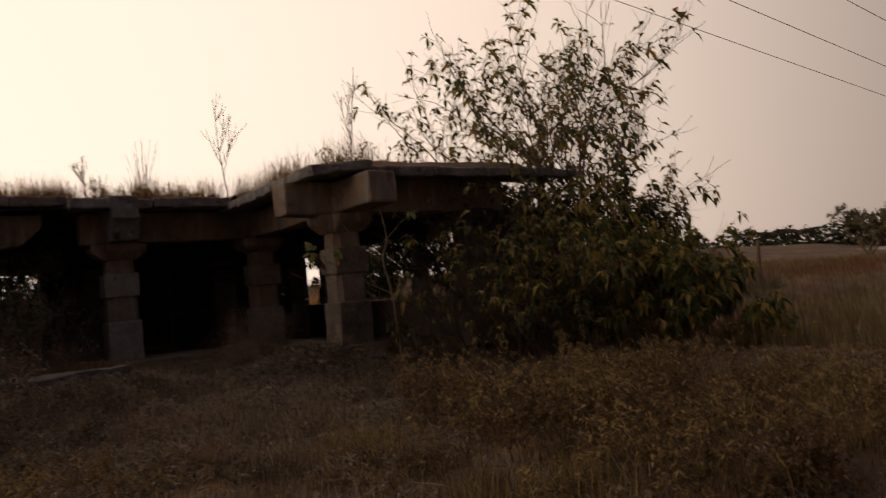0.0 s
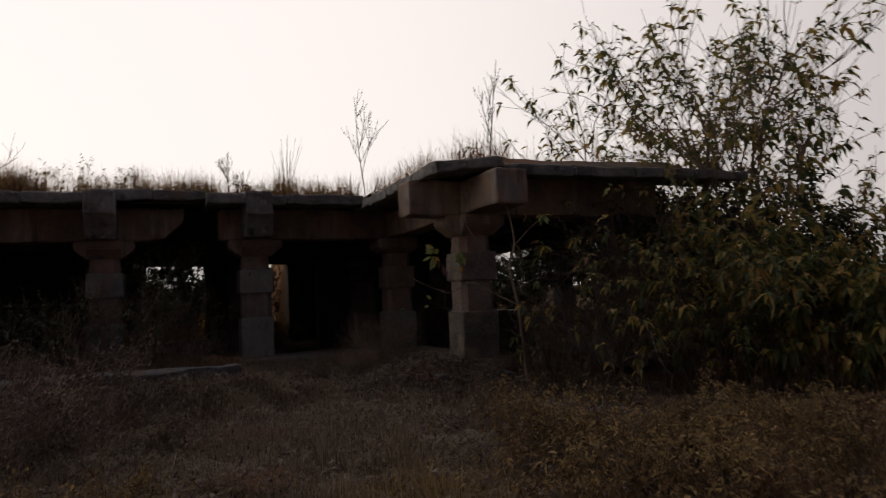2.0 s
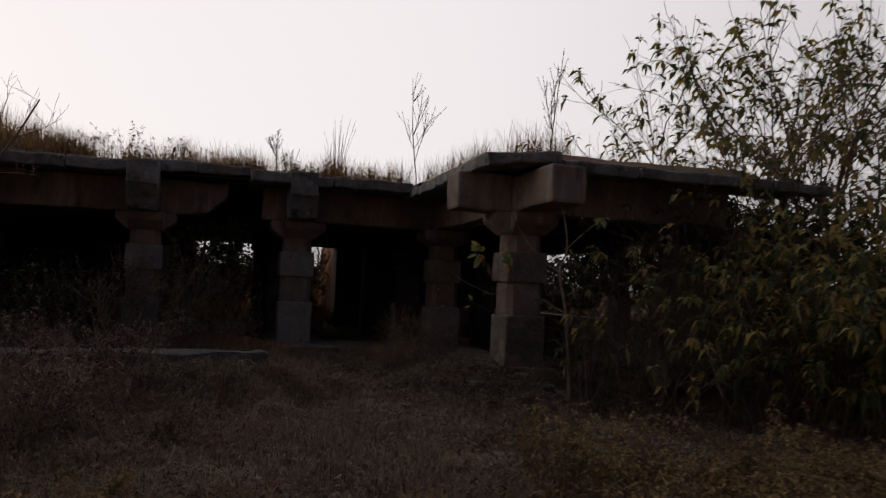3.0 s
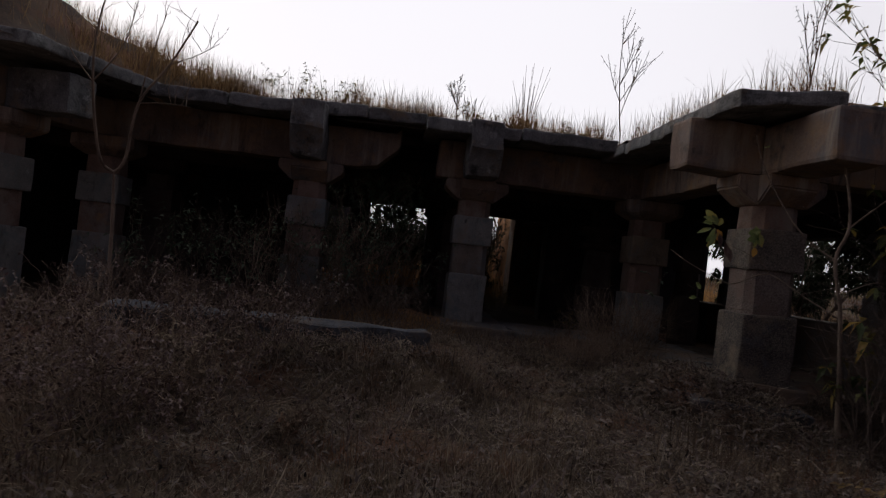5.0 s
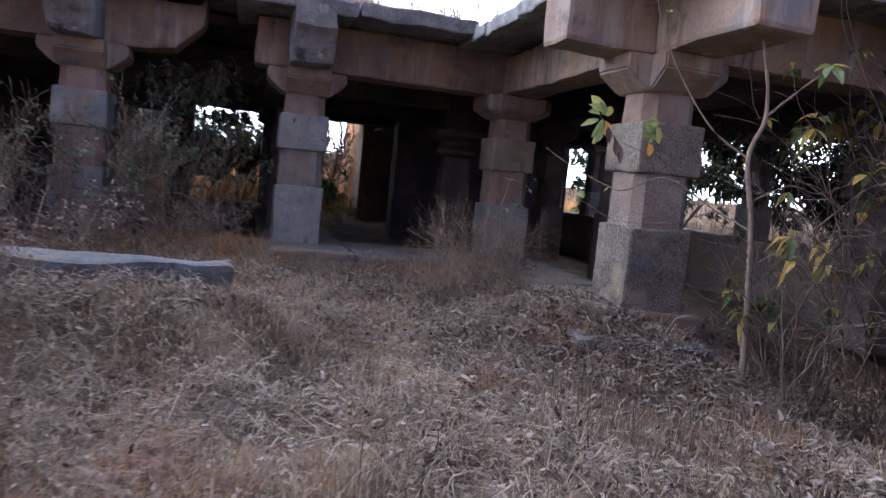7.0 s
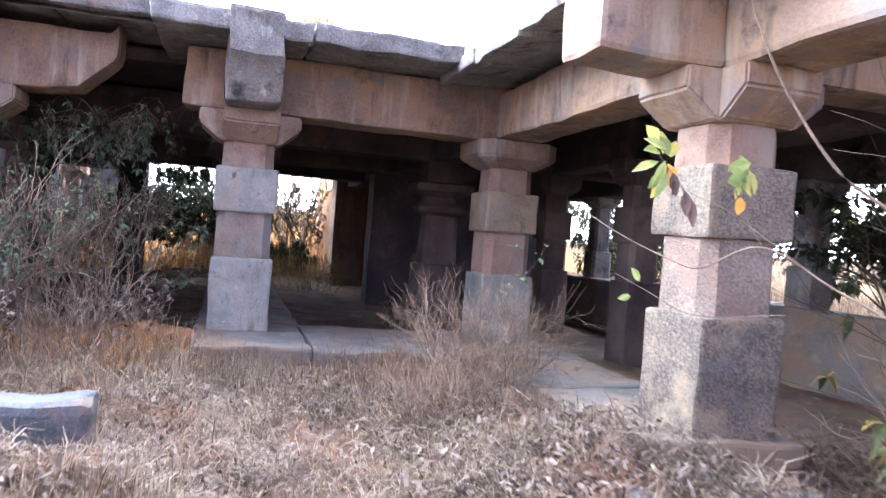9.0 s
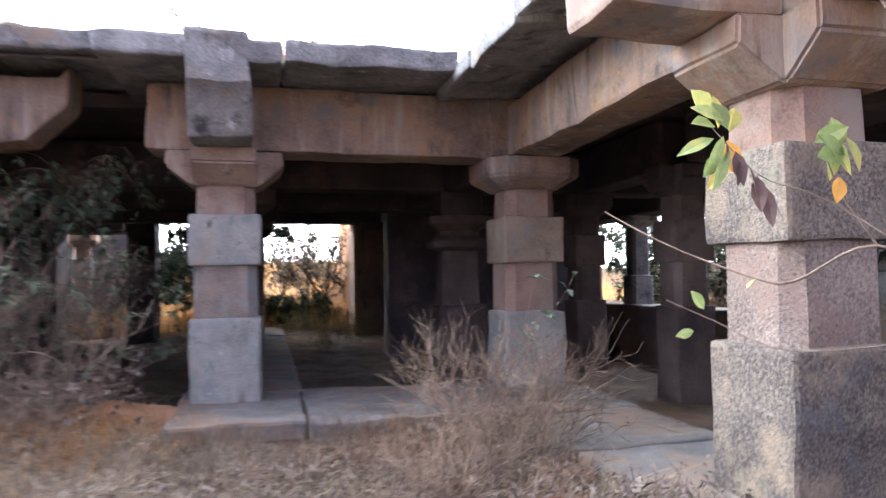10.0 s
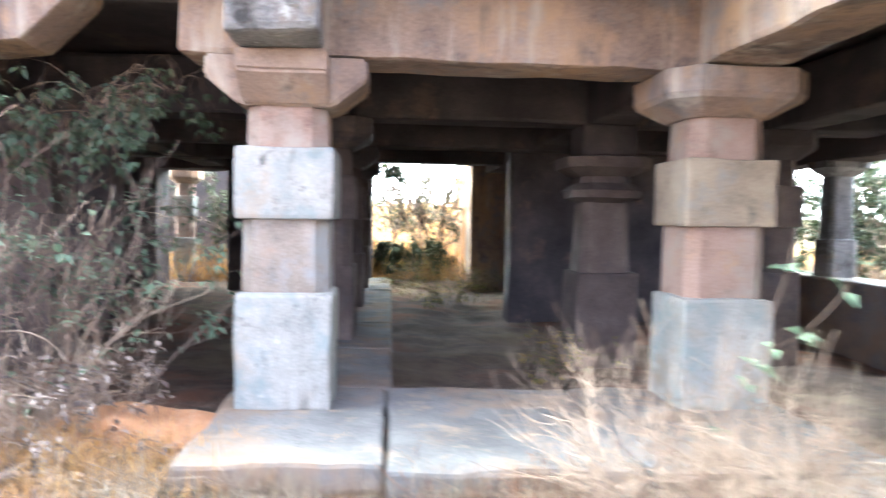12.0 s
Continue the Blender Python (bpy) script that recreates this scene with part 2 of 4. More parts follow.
BIG_LEAF = material("large_green_yellow_leaves", [(0.15, (0.16, 0.215, 0.075)), (0.46, (0.29, 0.345, 0.12)), (0.62, (0.45, 0.42, 0.12)), (0.80, (0.62, 0.45, 0.10)), (0.94, (0.60, 0.31, 0.06))],
                    9.0, 60, 0.5, 0.25, 0.25, island=0.6, spec=0.45, thin=0.35)
ORANGE_LEAF = material("orange_ageing_leaves", [(0.2, (0.42, 0.20, 0.04)), (0.55, (0.62, 0.34, 0.06)), (0.85, (0.66, 0.47, 0.12))], 14.0, 60, 0.5, 0.2, 0.3, spec=0.4, thin=0.35)
DARK_LEAF = material("dark_creeper_leaves", [(0.2, (0.062, 0.09, 0.056)), (0.55, (0.135, 0.18, 0.11)), (0.85, (0.24, 0.28, 0.175))], 1.5, 14, 0.6, 0, 0.2, island=0.4, thin=0.4)
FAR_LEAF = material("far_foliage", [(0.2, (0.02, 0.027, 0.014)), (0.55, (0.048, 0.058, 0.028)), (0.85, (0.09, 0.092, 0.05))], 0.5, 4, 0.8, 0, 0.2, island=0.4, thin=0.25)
# leaf colour for far trees, paled to put distance haze into it
HAZED_LEAF = material("hazed_distant_foliage", [(0.2, (0.10, 0.095, 0.055)), (0.55, (0.20, 0.185, 0.11)), (0.85, (0.30, 0.26, 0.17))], 0.5, 4, 0.8, 0, 0.2, island=0.4, thin=0.5)
PALE_WALL = material("pale_plaster", [(0.3, (0.30, 0.29, 0.29)), (0.7, (0.45, 0.44, 0.44))], 0.6, 6, 0.9, 0.1, 0.3)
WIRE = material("cable_black", [(0.3, (0.02, 0.02, 0.02)), (0.7, (0.04, 0.04, 0.04))], 2, 20, 0.6, 0)


# ---- builders ----
def part(name, bm, mat, parent=None, label="", smooth=False):
    me = bpy.data.meshes.new(name)
    bm.to_mesh(me)
    bm.free()
    me.materials.append(mat)
    if smooth:
        me.polygons.foreach_set("use_smooth", [True] * len(me.polygons))
    ob = new(name, me)
    if parent:
        ob.parent = parent
    if label:
        ob["label"] = label
    return ob


def empty(name, at=(0, 0, 0), rz=0):
    ob = new(name)
    ob.empty_display_size = 0.2
    ob.matrix_world = pose(*at, 0, 0, rz)
    return ob


def roughen(bm, amp, freq, seed, cell=0.3):
    """Split long edges, then push vertices about with noise: hewn, weathered faces."""
    for _ in range(4):
        longs = [e for e in bm.edges if e.calc_length() > cell]
        if not longs:
            break
        bmesh.ops.subdivide_edges(bm, edges=longs, cuts=1, use_grid_fill=True)
    for v in bm.verts:
        p = v.co * freq + Vector((seed * 3.1, seed * 1.7, seed))
        v.co += noise.noise_vector(p) * amp + noise.noise_vector(p * 3.3) * amp * 0.4
    bmesh.ops.recalc_face_normals(bm, faces=bm.faces)


def block(lo, hi, bevel=0.03, amp=0.014, seed=0.0, cell=0.3):
    """A hewn block between two corners."""
    bm = bmesh.new()
    bmesh.ops.create_cube(bm, size=1)
    lo, hi = Vector(lo), Vector(hi)
    for v in bm.verts:
        v.co = Vector([lo[i] + (v.co[i] + 0.5) * (hi[i] - lo[i]) for i in range(3)])
    if bevel:
        bmesh.ops.bevel(bm, geom=list(bm.edges), offset=bevel, segments=2, affect='EDGES', profile=0.6)
    roughen(bm, amp, 2.3, seed, cell)
    return bm


def prism(rings, amp=0.008, seed=0.0, cell=0.25):
    """Stacked square rings with cut corners: (z, half width, corner cut as a share)."""
    bm = bmesh.new()
    loops = []
    for z, h, c in rings:
        k = h * (1 - c)
        pts = [(h, -k), (h, k), (k, h), (-k, h), (-h, k), (-h, -k), (-k, -h), (k, -h)]
        loops.append([bm.verts.new((x, y, z)) for x, y in pts])
    for a, b in zip(loops, loops[1:]):
        for i in range(8):
            bm.faces.new((a[i], a[(i + 1) % 8], b[(i + 1) % 8], b[i]))
    bm.faces.new(loops[0][::-1])
    bm.faces.new(loops[-1])
    roughen(bm, amp, 3.0, seed, cell)
    return bm


def cross_capital(z0, z1, reach, half, seed):
    """A cross-shaped corbel: two bars whose ends are cut away beneath."""
    bm = bmesh.new()
    for axis in (0, 1):
        prof = [(-reach, z1), (-reach, z0 + (z1 - z0) * 0.55), (-half * 0.95, z0), (half * 0.95, z0), (reach, z0 + (z1 - z0) * 0.55), (reach, z1)]
        drop = 0.004 * axis
        a = [bm.verts.new(((u, -half * 0.9 - drop, w - drop) if axis == 0 else (half * 0.9 + drop, u, w - drop))) for u, w in prof]
        b = [bm.verts.new(((u, half * 0.9 + drop, w - drop) if axis == 0 else (-half * 0.9 - drop, u, w - drop))) for u, w in prof]
        n = len(prof)
        for i in range(n):
            bm.faces.new((a[i], a[(i + 1) % n], b[(i + 1) % n], b[i]))
        bm.faces.new(a[::-1])
        bm.faces.new(b)
    bmesh.ops.recalc_face_normals(bm, faces=bm.faces)
    bmesh.ops.bevel(bm, geom=list(bm.edges), offset=0.018, segments=2, affect='EDGES')
    roughen(bm, 0.009, 3.0, seed, 0.25)
    return bm


def pillar(at, seed, style="cross", low=0.0, label="", mats=None):
    """A pillar of square blocks and cut-cornered necks, its base block, blocks and capital as parts."""
    ob = empty("stone_pillar", at)
    block_mat, neck_mat, cap_mat, *rest = mats or (SMOOTH_GRANITE, RED_STONE, BEAM_STONE)
    mid_mat = rest[0] if rest else block_mat
    low_neck = rest[1] if len(rest) > 1 else neck_mat
    h = 0.322
    part("base_block", block((-h, -h, low), (h, h, 0.772), 0.03, 0.016, seed, 0.16), block_mat, ob)
    part("lower_neck", prism([(0.76, 0.29, 0.30), (1.275, 0.285, 0.30)], seed=seed), low_neck, ob, "weathered stone neck")
    part("middle_block", block((-h - 0.005, -h - 0.005, 1.272), (h + 0.005, h + 0.005, 1.745), 0.03, 0.015, seed + 5, 0.16), mid_mat, ob)
    part("upper_neck", prism([(1.74, 0.275, 0.38), (2.05, 0.265, 0.38)], seed=seed + 2), neck_mat, ob, "pinkish stone neck")
    if style == "cross":
        part("capital", cross_capital(2.02, 2.345, 0.53, 0.32, seed), cap_mat, ob)
    else:
        part("capital", prism([(2.03, 0.30, 0.3), (2.135, 0.47, 0.32), (2.175, 0.50, 0.34), (2.335, 0.50, 0.34), (2.345, 0.47, 0.34)], seed=seed, cell=0.2), cap_mat, ob)
    return tagged(ob, label or "square stone pillar with pinkish necks under a corbelled capital", "pillar", "pillars of the stone hall")


# ---- ground ----
def smooth(a, b, x):
    t = min(1.0, max(0.0, (x - a) / (b - a)))
    return t * t * (3 - 2 * t)


def ground_z(x, y):
    z = -0.50
    z += 0.36 * smooth(6.0, 1.2, x) * (1 - 0.3 * smooth(-1.0, -3.5, y))
    z += 0.34 * math.exp(-((x - 4.25) ** 2 / 0.9 + (y - 2.05) ** 2 / 0.9))
    z += 0.13 * math.exp(-((x - 3.2) ** 2 / 0.7 + (y - 1.75) ** 2 / 0.12))
    z += 0.37 * math.exp(-((x - 4.55) / 0.7) ** 2) * smooth(-0.35, -1.05, y) * smooth(-5.2, -4.4, y)
    if y > 2.2:
        z -= 0.16 * smooth(2.7, 3.5, y) * smooth(3.4, 4.6, x) * smooth(9, 6, x)
    if -12 < x < -0.5 and -9.6 < y < 6.4 or (x < 3.6 and 3.1 < y < 6.3 and x > -12):
        z = min(z, -0.27)
    d = math.hypot(x - 6, y)
    near = smooth(40, 12, d)
    z += (noise.noise(Vector((x * 0.9, y * 0.9, 0.3))) * 0.065 + noise.noise(Vector((x * 2.2, y * 2.2, 4))) * 0.06) * near
    z += 1.75 * smooth(-15.5, -34, x)
    z += noise.noise(Vector((x * 0.05, y * 0.05, 9))) * 0.5 * smooth(20, 80, d)
    return z


def axis_lines(lo, hi, step, far):
    out = [lo + i * step for i in range(int((hi - lo) / step) + 1)]
    s = step
    while out[-1] < far:
        s *= 1.28
        out.append(out[-1] + s)
    s = step
    head = []
    x = lo
    while x > -far:
        s *= 1.28
        x -= s
        head.append(x)
    return head[::-1] + out


xs, ys = axis_lines(-13, 17, 0.16, 900), axis_lines(-9, 9, 0.16, 900)
me = bpy.data.meshes.new("ground")
verts = [(x, y, ground_z(x, y)) for y in ys for x in xs]
nx = len(xs)
me.from_pydata(verts, [], [(j * nx + i, j * nx + i + 1, (j + 1) * nx + i + 1, (j + 1) * nx + i) for j in range(len(ys) - 1) for i in range(nx - 1)])
me.polygons.foreach_set("use_smooth", [True] * len(me.polygons))
me.materials.append(EARTH)
tagged(new("ground", me), "dry brown earth with dead grass and leaf litter", "ground", kind="structure")

# ---- the hall: pillars ----
ROW_Y = (2.735, -0.312, -3.10, -6.45)
pillar((-0.322, ROW_Y[1], 0), 1.0, "cross", -0.02, "", (SMOOTH_GRANITE, RED_STONE, BEAM_STONE, SMOOTH_GRANITE, FADED_STONE))
pillar((-0.322, ROW_Y[0], 0), 2.0, "octagon", -0.02, "square stone pillar with a tan middle block and mottled grey base", (SMOOTH_GRANITE, RED_STONE, BEAM_STONE, TAN_STONE))
pillar((3.83, 2.72, 0), 3.0, "cross", -0.25, "coarse granite corner pillar with a red neck beside a bush", (GRANITE, RED_STONE, BEAM_STONE, GRANITE, PITTED_NECK))
pillar((-0.322, ROW_Y[2], 0), 4.0, "cross", -0.12, "shaded square stone pillar half hidden by dry shrubs")
pillar((-0.322, ROW_Y[3], 0), 5.0, "octagon", -0.12)
# inner pillars, built of the two stones whose colour includes the shade
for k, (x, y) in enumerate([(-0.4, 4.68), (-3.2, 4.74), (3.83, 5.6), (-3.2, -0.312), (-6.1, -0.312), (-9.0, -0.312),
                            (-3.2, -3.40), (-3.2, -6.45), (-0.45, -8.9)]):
    pillar((x, y, 0), 10.0 + k, "octagon" if k % 2 else "cross", -0.35, "stone pillar inside the hall, coloured dark for its shade", (SHADED_BROWN_STONE, SHADED_BROWN_STONE, SHADED_STONE)).scale = (0.74, 0.74, 1) if k < 2 else (1, 1, 1)


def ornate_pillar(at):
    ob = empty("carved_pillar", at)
    part("base_block", block((-0.34, -0.34, -0.35), (0.34, 0.34, 0.75), 0.03, 0.012, 31), SHADED_BROWN_STONE, ob)
    part("shaft", prism([(0.74, 0.28, 0.3), (1.52, 0.25, 0.3)], seed=32), SHADED_BROWN_STONE, ob)
    part("ring", prism([(1.50, 0.24, 0.4), (1.56, 0.38, 0.4), (1.64, 0.40, 0.4), (1.72, 0.30, 0.4), (1.80, 0.28, 0.4)], seed=33), SHADED_BROWN_STONE, ob)
    part("capital", prism([(1.79, 0.28, 0.35), (1.88, 0.46, 0.35), (1.99, 0.47, 0.35), (2.0, 0.4, 0.35)], seed=34), SHADED_BROWN_STONE, ob)
    part("abacus", block((-0.30, -0.30, 1.99), (0.30, 0.30, 2.345), 0.03, 0.01, 35), SHADED_STONE, ob)
    return tagged(ob, "carved stone pillar with ringed capital inside the hall, coloured dark for shade", "pillar")


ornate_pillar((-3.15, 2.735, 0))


# ---- beams, brackets and roof ----
def beam(name, lo, hi, mat=None, seed=0.0, label="heavy stained stone beam resting on pillar capitals", cat="beam"):
    return tagged(part(name, block(lo, hi, 0.045, 0.034 if mat is LICHEN_STONE else 0.024, seed, 0.16 if mat is LICHEN_STONE else 0.26), mat or BEAM_STONE), label, cat, "beams of the stone hall")


T = 2.348
beam("stone_beam", (-0.57, -1.02, T), (-0.07, 3.0, 2.98), seed=41, label="stained stone beam with a broken end over the pillars")
broken = beam("stone_beam", (-0.57, -6.9, T - 0.003), (-0.07, -1.66, 2.98), seed=42, label="long stone beam with a rounded worn end")
for q in broken.data.vertices:
    if q.co.y > -2.2 and q.co.z < 2.7:
        q.co.z += 0.42 * ((q.co.y + 2.2) / 0.54) ** 2
beam("stone_beam", (-0.06, 2.47, T), (5.46, 2.99, 2.90), seed=43, label="long stone beam with a jutting weathered end")
beam("stone_beam", (3.57, 1.57, 2.35), (4.09, 2.465, 2.92), BEAM_STONE, seed=44, label="weathered bracket end jutting from the corner pillar", cat="bracket")
beam("stone_beam", (3.57, 2.995, T), (4.09, 6.4, 3.0), seed=45)
beam("stone_bracket", (-0.06, -0.6, 2.352), (0.86, -0.07, 3.20), LICHEN_STONE, seed=46, label="lichen-grey bracket stone jutting over the pillar", cat="bracket")
beam("stone_bracket", (-0.06, -3.40, 2.352), (0.84, -2.87, 3.20), LICHEN_STONE, seed=47, label="lichen-grey bracket stone jutting over the pillar", cat="bracket")
# the left wing stands askew: its parts are set out square and turned about the inner corner
WING = Matrix.Translation((0.5, -5.4, 0)) @ pose(0, 0, 0, 0, 0, -19) @ Matrix.Translation((-0.5, 5.4, 0))
beam("stone_beam", (0.1, -7.0, T), (3.0, -6.48, 2.92), seed=48).matrix_world = WING
beam("stone_bracket", (1.85, -6.475, T), (2.37, -5.45, 2.90), LICHEN_STONE, seed=49, label="bluish grey bracket end jutting from the wing", cat="bracket").matrix_world = WING
pillar((0, 0, 0), 6.0, "octagon", -0.4, "shaded square stone pillar at the wing's corner").matrix_world = WING @ pose(2.11, -6.74, 0)
for ob in [o for o in scene.objects if o.name.startswith("stone_bracket")][:2]:
    for q in ob.data.vertices:
        if q.co.x > 0.4 and q.co.z < 2.76:
            q.co.x -= 0.30 * ((2.76 - q.co.z) / 0.41) ** 0.7
# inner beams, in the stone that carries the hall's shade as colour
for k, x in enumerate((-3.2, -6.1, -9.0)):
    beam("stone_beam", (x - 0.25, -9.0, T), (x + 0.25, 6.3, 2.95), SHADED_STONE, seed=50 + k)
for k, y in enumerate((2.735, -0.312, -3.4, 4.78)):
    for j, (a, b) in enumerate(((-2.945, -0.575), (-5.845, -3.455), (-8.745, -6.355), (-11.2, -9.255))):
        beam("stone_beam", (a, y - 0.25, T), (b, y + 0.25, 2.95), SHADED_STONE, seed=60 + 4 * k + j)
beam("stone_beam", (-0.055, 4.53, T), (3.565, 5.03, 2.95), SHADED_STONE, seed=90)


def slab(parent, lo, hi, drop=(0, 0), seed=0.0, mat=None):
    """A roof slab; drop: how far its far edge along x or y hangs lower."""
    bm = block(lo, hi, 0.035, 0.036, seed, 0.17 if hi[0] - lo[0] < 2 else 0.5)
    for v in bm.verts:
        u = (v.co.x - lo[0]) / (hi[0] - lo[0])
        w = (v.co.y - lo[1]) / (hi[1] - lo[1])
        v.co.z += -drop[0] * u - drop[1] * (1 - w)
    return part("roof_slab", bm, mat or LICHEN_STONE, parent)


roof = tagged(empty("roof", (0, 0, 0)), "flat roof of grey stone slabs overgrown with dry grass", "roof", kind="structure")
rng = random.Random(4)
# eave over the inner facade
y = -5.55
k = 0
widths = [1.2, 1.17, 0.95, 0.93, 1.5, 1.55]
while y < 1.75:
    w = min(widths[k] if k < len(widths) else 1.4, 1.75 - y)
    if 1.75 - y - w < 0.4:
        w = 1.75 - y
    front = 0.80 + rng.uniform(-0.05, 0.05)
    lift = rng.uniform(-0.015, 0.02)
    if -3.2 < y < -1.6:
        front, lift = 0.45, 0.10
    slab(roof, (-1.1, y + 0.012, 3.03 + lift), (front, y + w - 0.012, 3.23 + lift), (0.06, 0), 100 + k)
    y += w
    k += 1
# eave along the right wing's flank and its front
x = -0.02
while x < 4.95:
    w = min(rng.uniform(1.1, 1.6), 4.95 - x)
    if 4.95 - x - w < 0.4:
        w = 4.95 - x
    slab(roof, (x + 0.01, 1.72, 3.02), (x + w - 0.01, 2.9, 3.19), (0, 0.13), 120 + k)
    x += w
    k += 1
y = 2.92
while y < 6.6:
    slab(roof, (3.4, y, 3.02), (4.95, y + 1.2, 3.19), (0.13, 0), 140 + k)
    y += 1.22
    k += 1
# left wing
for x, w in ((0.3, 1.0), (1.31, 0.85), (2.17, 1.05)):
    slab(roof, (x, -7.6, 3.0), (x + w, -5.35, 3.18), (0, -0.1), 150 + k).matrix_world = WING
    k += 1
# plain covering slabs behind the eaves, in the stone coloured dark for shade
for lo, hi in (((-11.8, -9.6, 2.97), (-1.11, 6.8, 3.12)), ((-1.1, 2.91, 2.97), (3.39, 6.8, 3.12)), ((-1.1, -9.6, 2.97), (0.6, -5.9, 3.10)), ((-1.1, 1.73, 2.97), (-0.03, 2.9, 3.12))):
    slab(roof, lo, hi, (0, 0), 170 + k, SHADED_STONE)
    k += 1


def wing_depth(x, y):
    """How far a place lies behind the left wing's eave."""
    return (-5.5 - y) * 0.9455 - (x - 0.5) * 0.3256


def roof_z(x, y):
    """Soil on the roof: thin at the eaves, a rise over the left wing."""
    if y < -5.0 and x > 0.3:
        edge = min(wing_depth(x, y), 3.1 - x)
    elif 0.45 < x:
        edge = min(4.75 - x, y - 1.85)
    else:
        edge = min(4.75 - x, 9) if y > 1.9 else 0.35 - x if x > -1.2 else 9
    z = 3.10 + 0.16 * smooth(0.0, 0.9, edge) + noise.noise(Vector((x * 1.3, y * 1.3, 2))) * 0.05
    z += 1.25 * smooth(-3.6, -8.4, y) * smooth(-0.1, 1.6, edge)
    z += 0.10 * smooth(2.2, 3.2, y) * smooth(0, 1.0, edge)
    return z if edge > 0.02 else 3.02


rx = [-11.8 + 0.2 * i for i in range(84)]
ry = [-9.6 + 0.2 * j for j in range(83)]
me = bpy.data.meshes.new("roof_soil")
ok = lambda x, y: x <= 0.45 or (x < 4.8 and y > 1.85) or (x < 3.1 and wing_depth(x, y) > 0.02)
faces = []
for j in range(len(ry) - 1):
    for i in range(len(rx) - 1):
        if all(ok(a, b) for a in rx[i:i + 2] for b in ry[j:j + 2]):
            faces.append((j * 84 + i, j * 84 + i + 1, (j + 1) * 84 + i + 1, (j + 1) * 84 + i))
me.from_pydata([(x, y, roof_z(x, y)) for y in ry for x in rx], [], faces)
me.polygons.foreach_set("use_smooth", [True] * len(me.polygons))
me.materials.append(EARTH)
tagged(new("roof_soil", me), "layer of brown soil on the stone roof", "soil", kind="structure")

# ---- floors, plinth, rear wall, parapet ----
plinth = tagged(empty("plinth"), "worn grey stone plinth slabs under the pillar rows", "plinth", kind="structure")
k = 0


def floor_slab(lo, hi):
    global k
    k += 1
    part("stone_slab", block(lo, hi, 0.03, 0.024, 200 + k, 0.2), PLINTH_STONE, plinth)


for a, b, f in ((-0.75, 0.37, 1.1), (0.39, 1.75, 1.2), (1.77, 3.2, 1.25)):
    floor_slab((-0.68, a, -0.17), (f, b, 0.0))
for a, b in ((-2.4, -0.70), (-4.2, -2.42), (-6.2, -4.22), (-8.4, -6.22), (-11.0, -8.42)):
    floor_slab((a, -0.75, -0.25), (b, 0.42, -0.005))
for a, b in ((1.27, 2.55), (2.57, 4.24)):
    floor_slab((a, 2.02, -0.19), (b, 3.2, -0.012))


# unless told otherwise, walls take the stone with shade in its colour
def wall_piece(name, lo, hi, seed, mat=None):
    return tagged(part(name, block(lo, hi, 0.03, 0.02, seed, 0.5), mat or SHADED_STONE), "dark rough stone wall closing the hall", "wall", kind="structure")


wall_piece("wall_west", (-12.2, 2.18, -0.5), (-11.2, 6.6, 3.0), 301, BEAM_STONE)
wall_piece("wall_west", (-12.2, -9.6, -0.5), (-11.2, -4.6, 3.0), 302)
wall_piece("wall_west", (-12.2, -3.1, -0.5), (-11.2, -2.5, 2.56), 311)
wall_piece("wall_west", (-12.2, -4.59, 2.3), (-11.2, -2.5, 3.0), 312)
# added as a dark backdrop so no sky shows behind the pale pillar
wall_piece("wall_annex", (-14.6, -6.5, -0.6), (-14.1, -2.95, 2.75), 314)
# wall by the rear doorway, its sunset orange painted in the stone
wall_piece("wall_annex", (-15.3, 2.18, -0.6), (-12.21, 2.85, 2.78), 313, SUNLIT_STONE)
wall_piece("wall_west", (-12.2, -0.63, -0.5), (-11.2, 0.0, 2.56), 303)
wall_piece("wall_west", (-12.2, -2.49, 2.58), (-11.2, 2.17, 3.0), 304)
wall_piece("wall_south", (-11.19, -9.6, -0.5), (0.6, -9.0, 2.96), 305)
# inner and north walls are added to keep daylight out of the hall
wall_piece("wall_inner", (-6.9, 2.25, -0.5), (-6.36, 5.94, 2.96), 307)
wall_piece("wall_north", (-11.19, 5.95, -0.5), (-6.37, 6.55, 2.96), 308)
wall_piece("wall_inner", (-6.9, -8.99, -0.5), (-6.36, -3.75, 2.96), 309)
pillar((-12.75, -4.4, 0), 29.0, "octagon", -0.5, "pale stone pillar standing in daylight behind the hall").scale = (0.7, 0.7, 1)
# low parapet on the right flank with short pillars
tagged(part("parapet", block((-6.35, 5.95, -0.5), (3.4, 6.55, 0.64), 0.04, 0.02, 306, 0.4), PLINTH_STONE), "low stone parapet along the open flank of the hall", "parapet", kind="structure")
for k2, x in enumerate((-4.35, 0.9)):
    ob = empty("parapet_pillar", (x, 6.25, 0.62))
    part("shaft", prism([(0, 0.2, 0.25), (0.5, 0.2, 0.25), (0.52, 0.16, 0.3), (1.35, 0.15, 0.3)], seed=310 + k2), LICHEN_STONE, ob)
    part("capital", prism([(1.33, 0.16, 0.3), (1.44, 0.30, 0.3), (1.53, 0.30, 0.3)], seed=320 + k2), LICHEN_STONE, ob)
    tagged(ob, "short pale stone pillar standing on the parapet", "pillar", "parapet pillars")

beam("stone_lintel", (-6.35, 5.98, 2.13), (3.5, 6.5, 2.96), SHADED_STONE, seed=91, label="stone lintel over the open flank, coloured dark for shade")
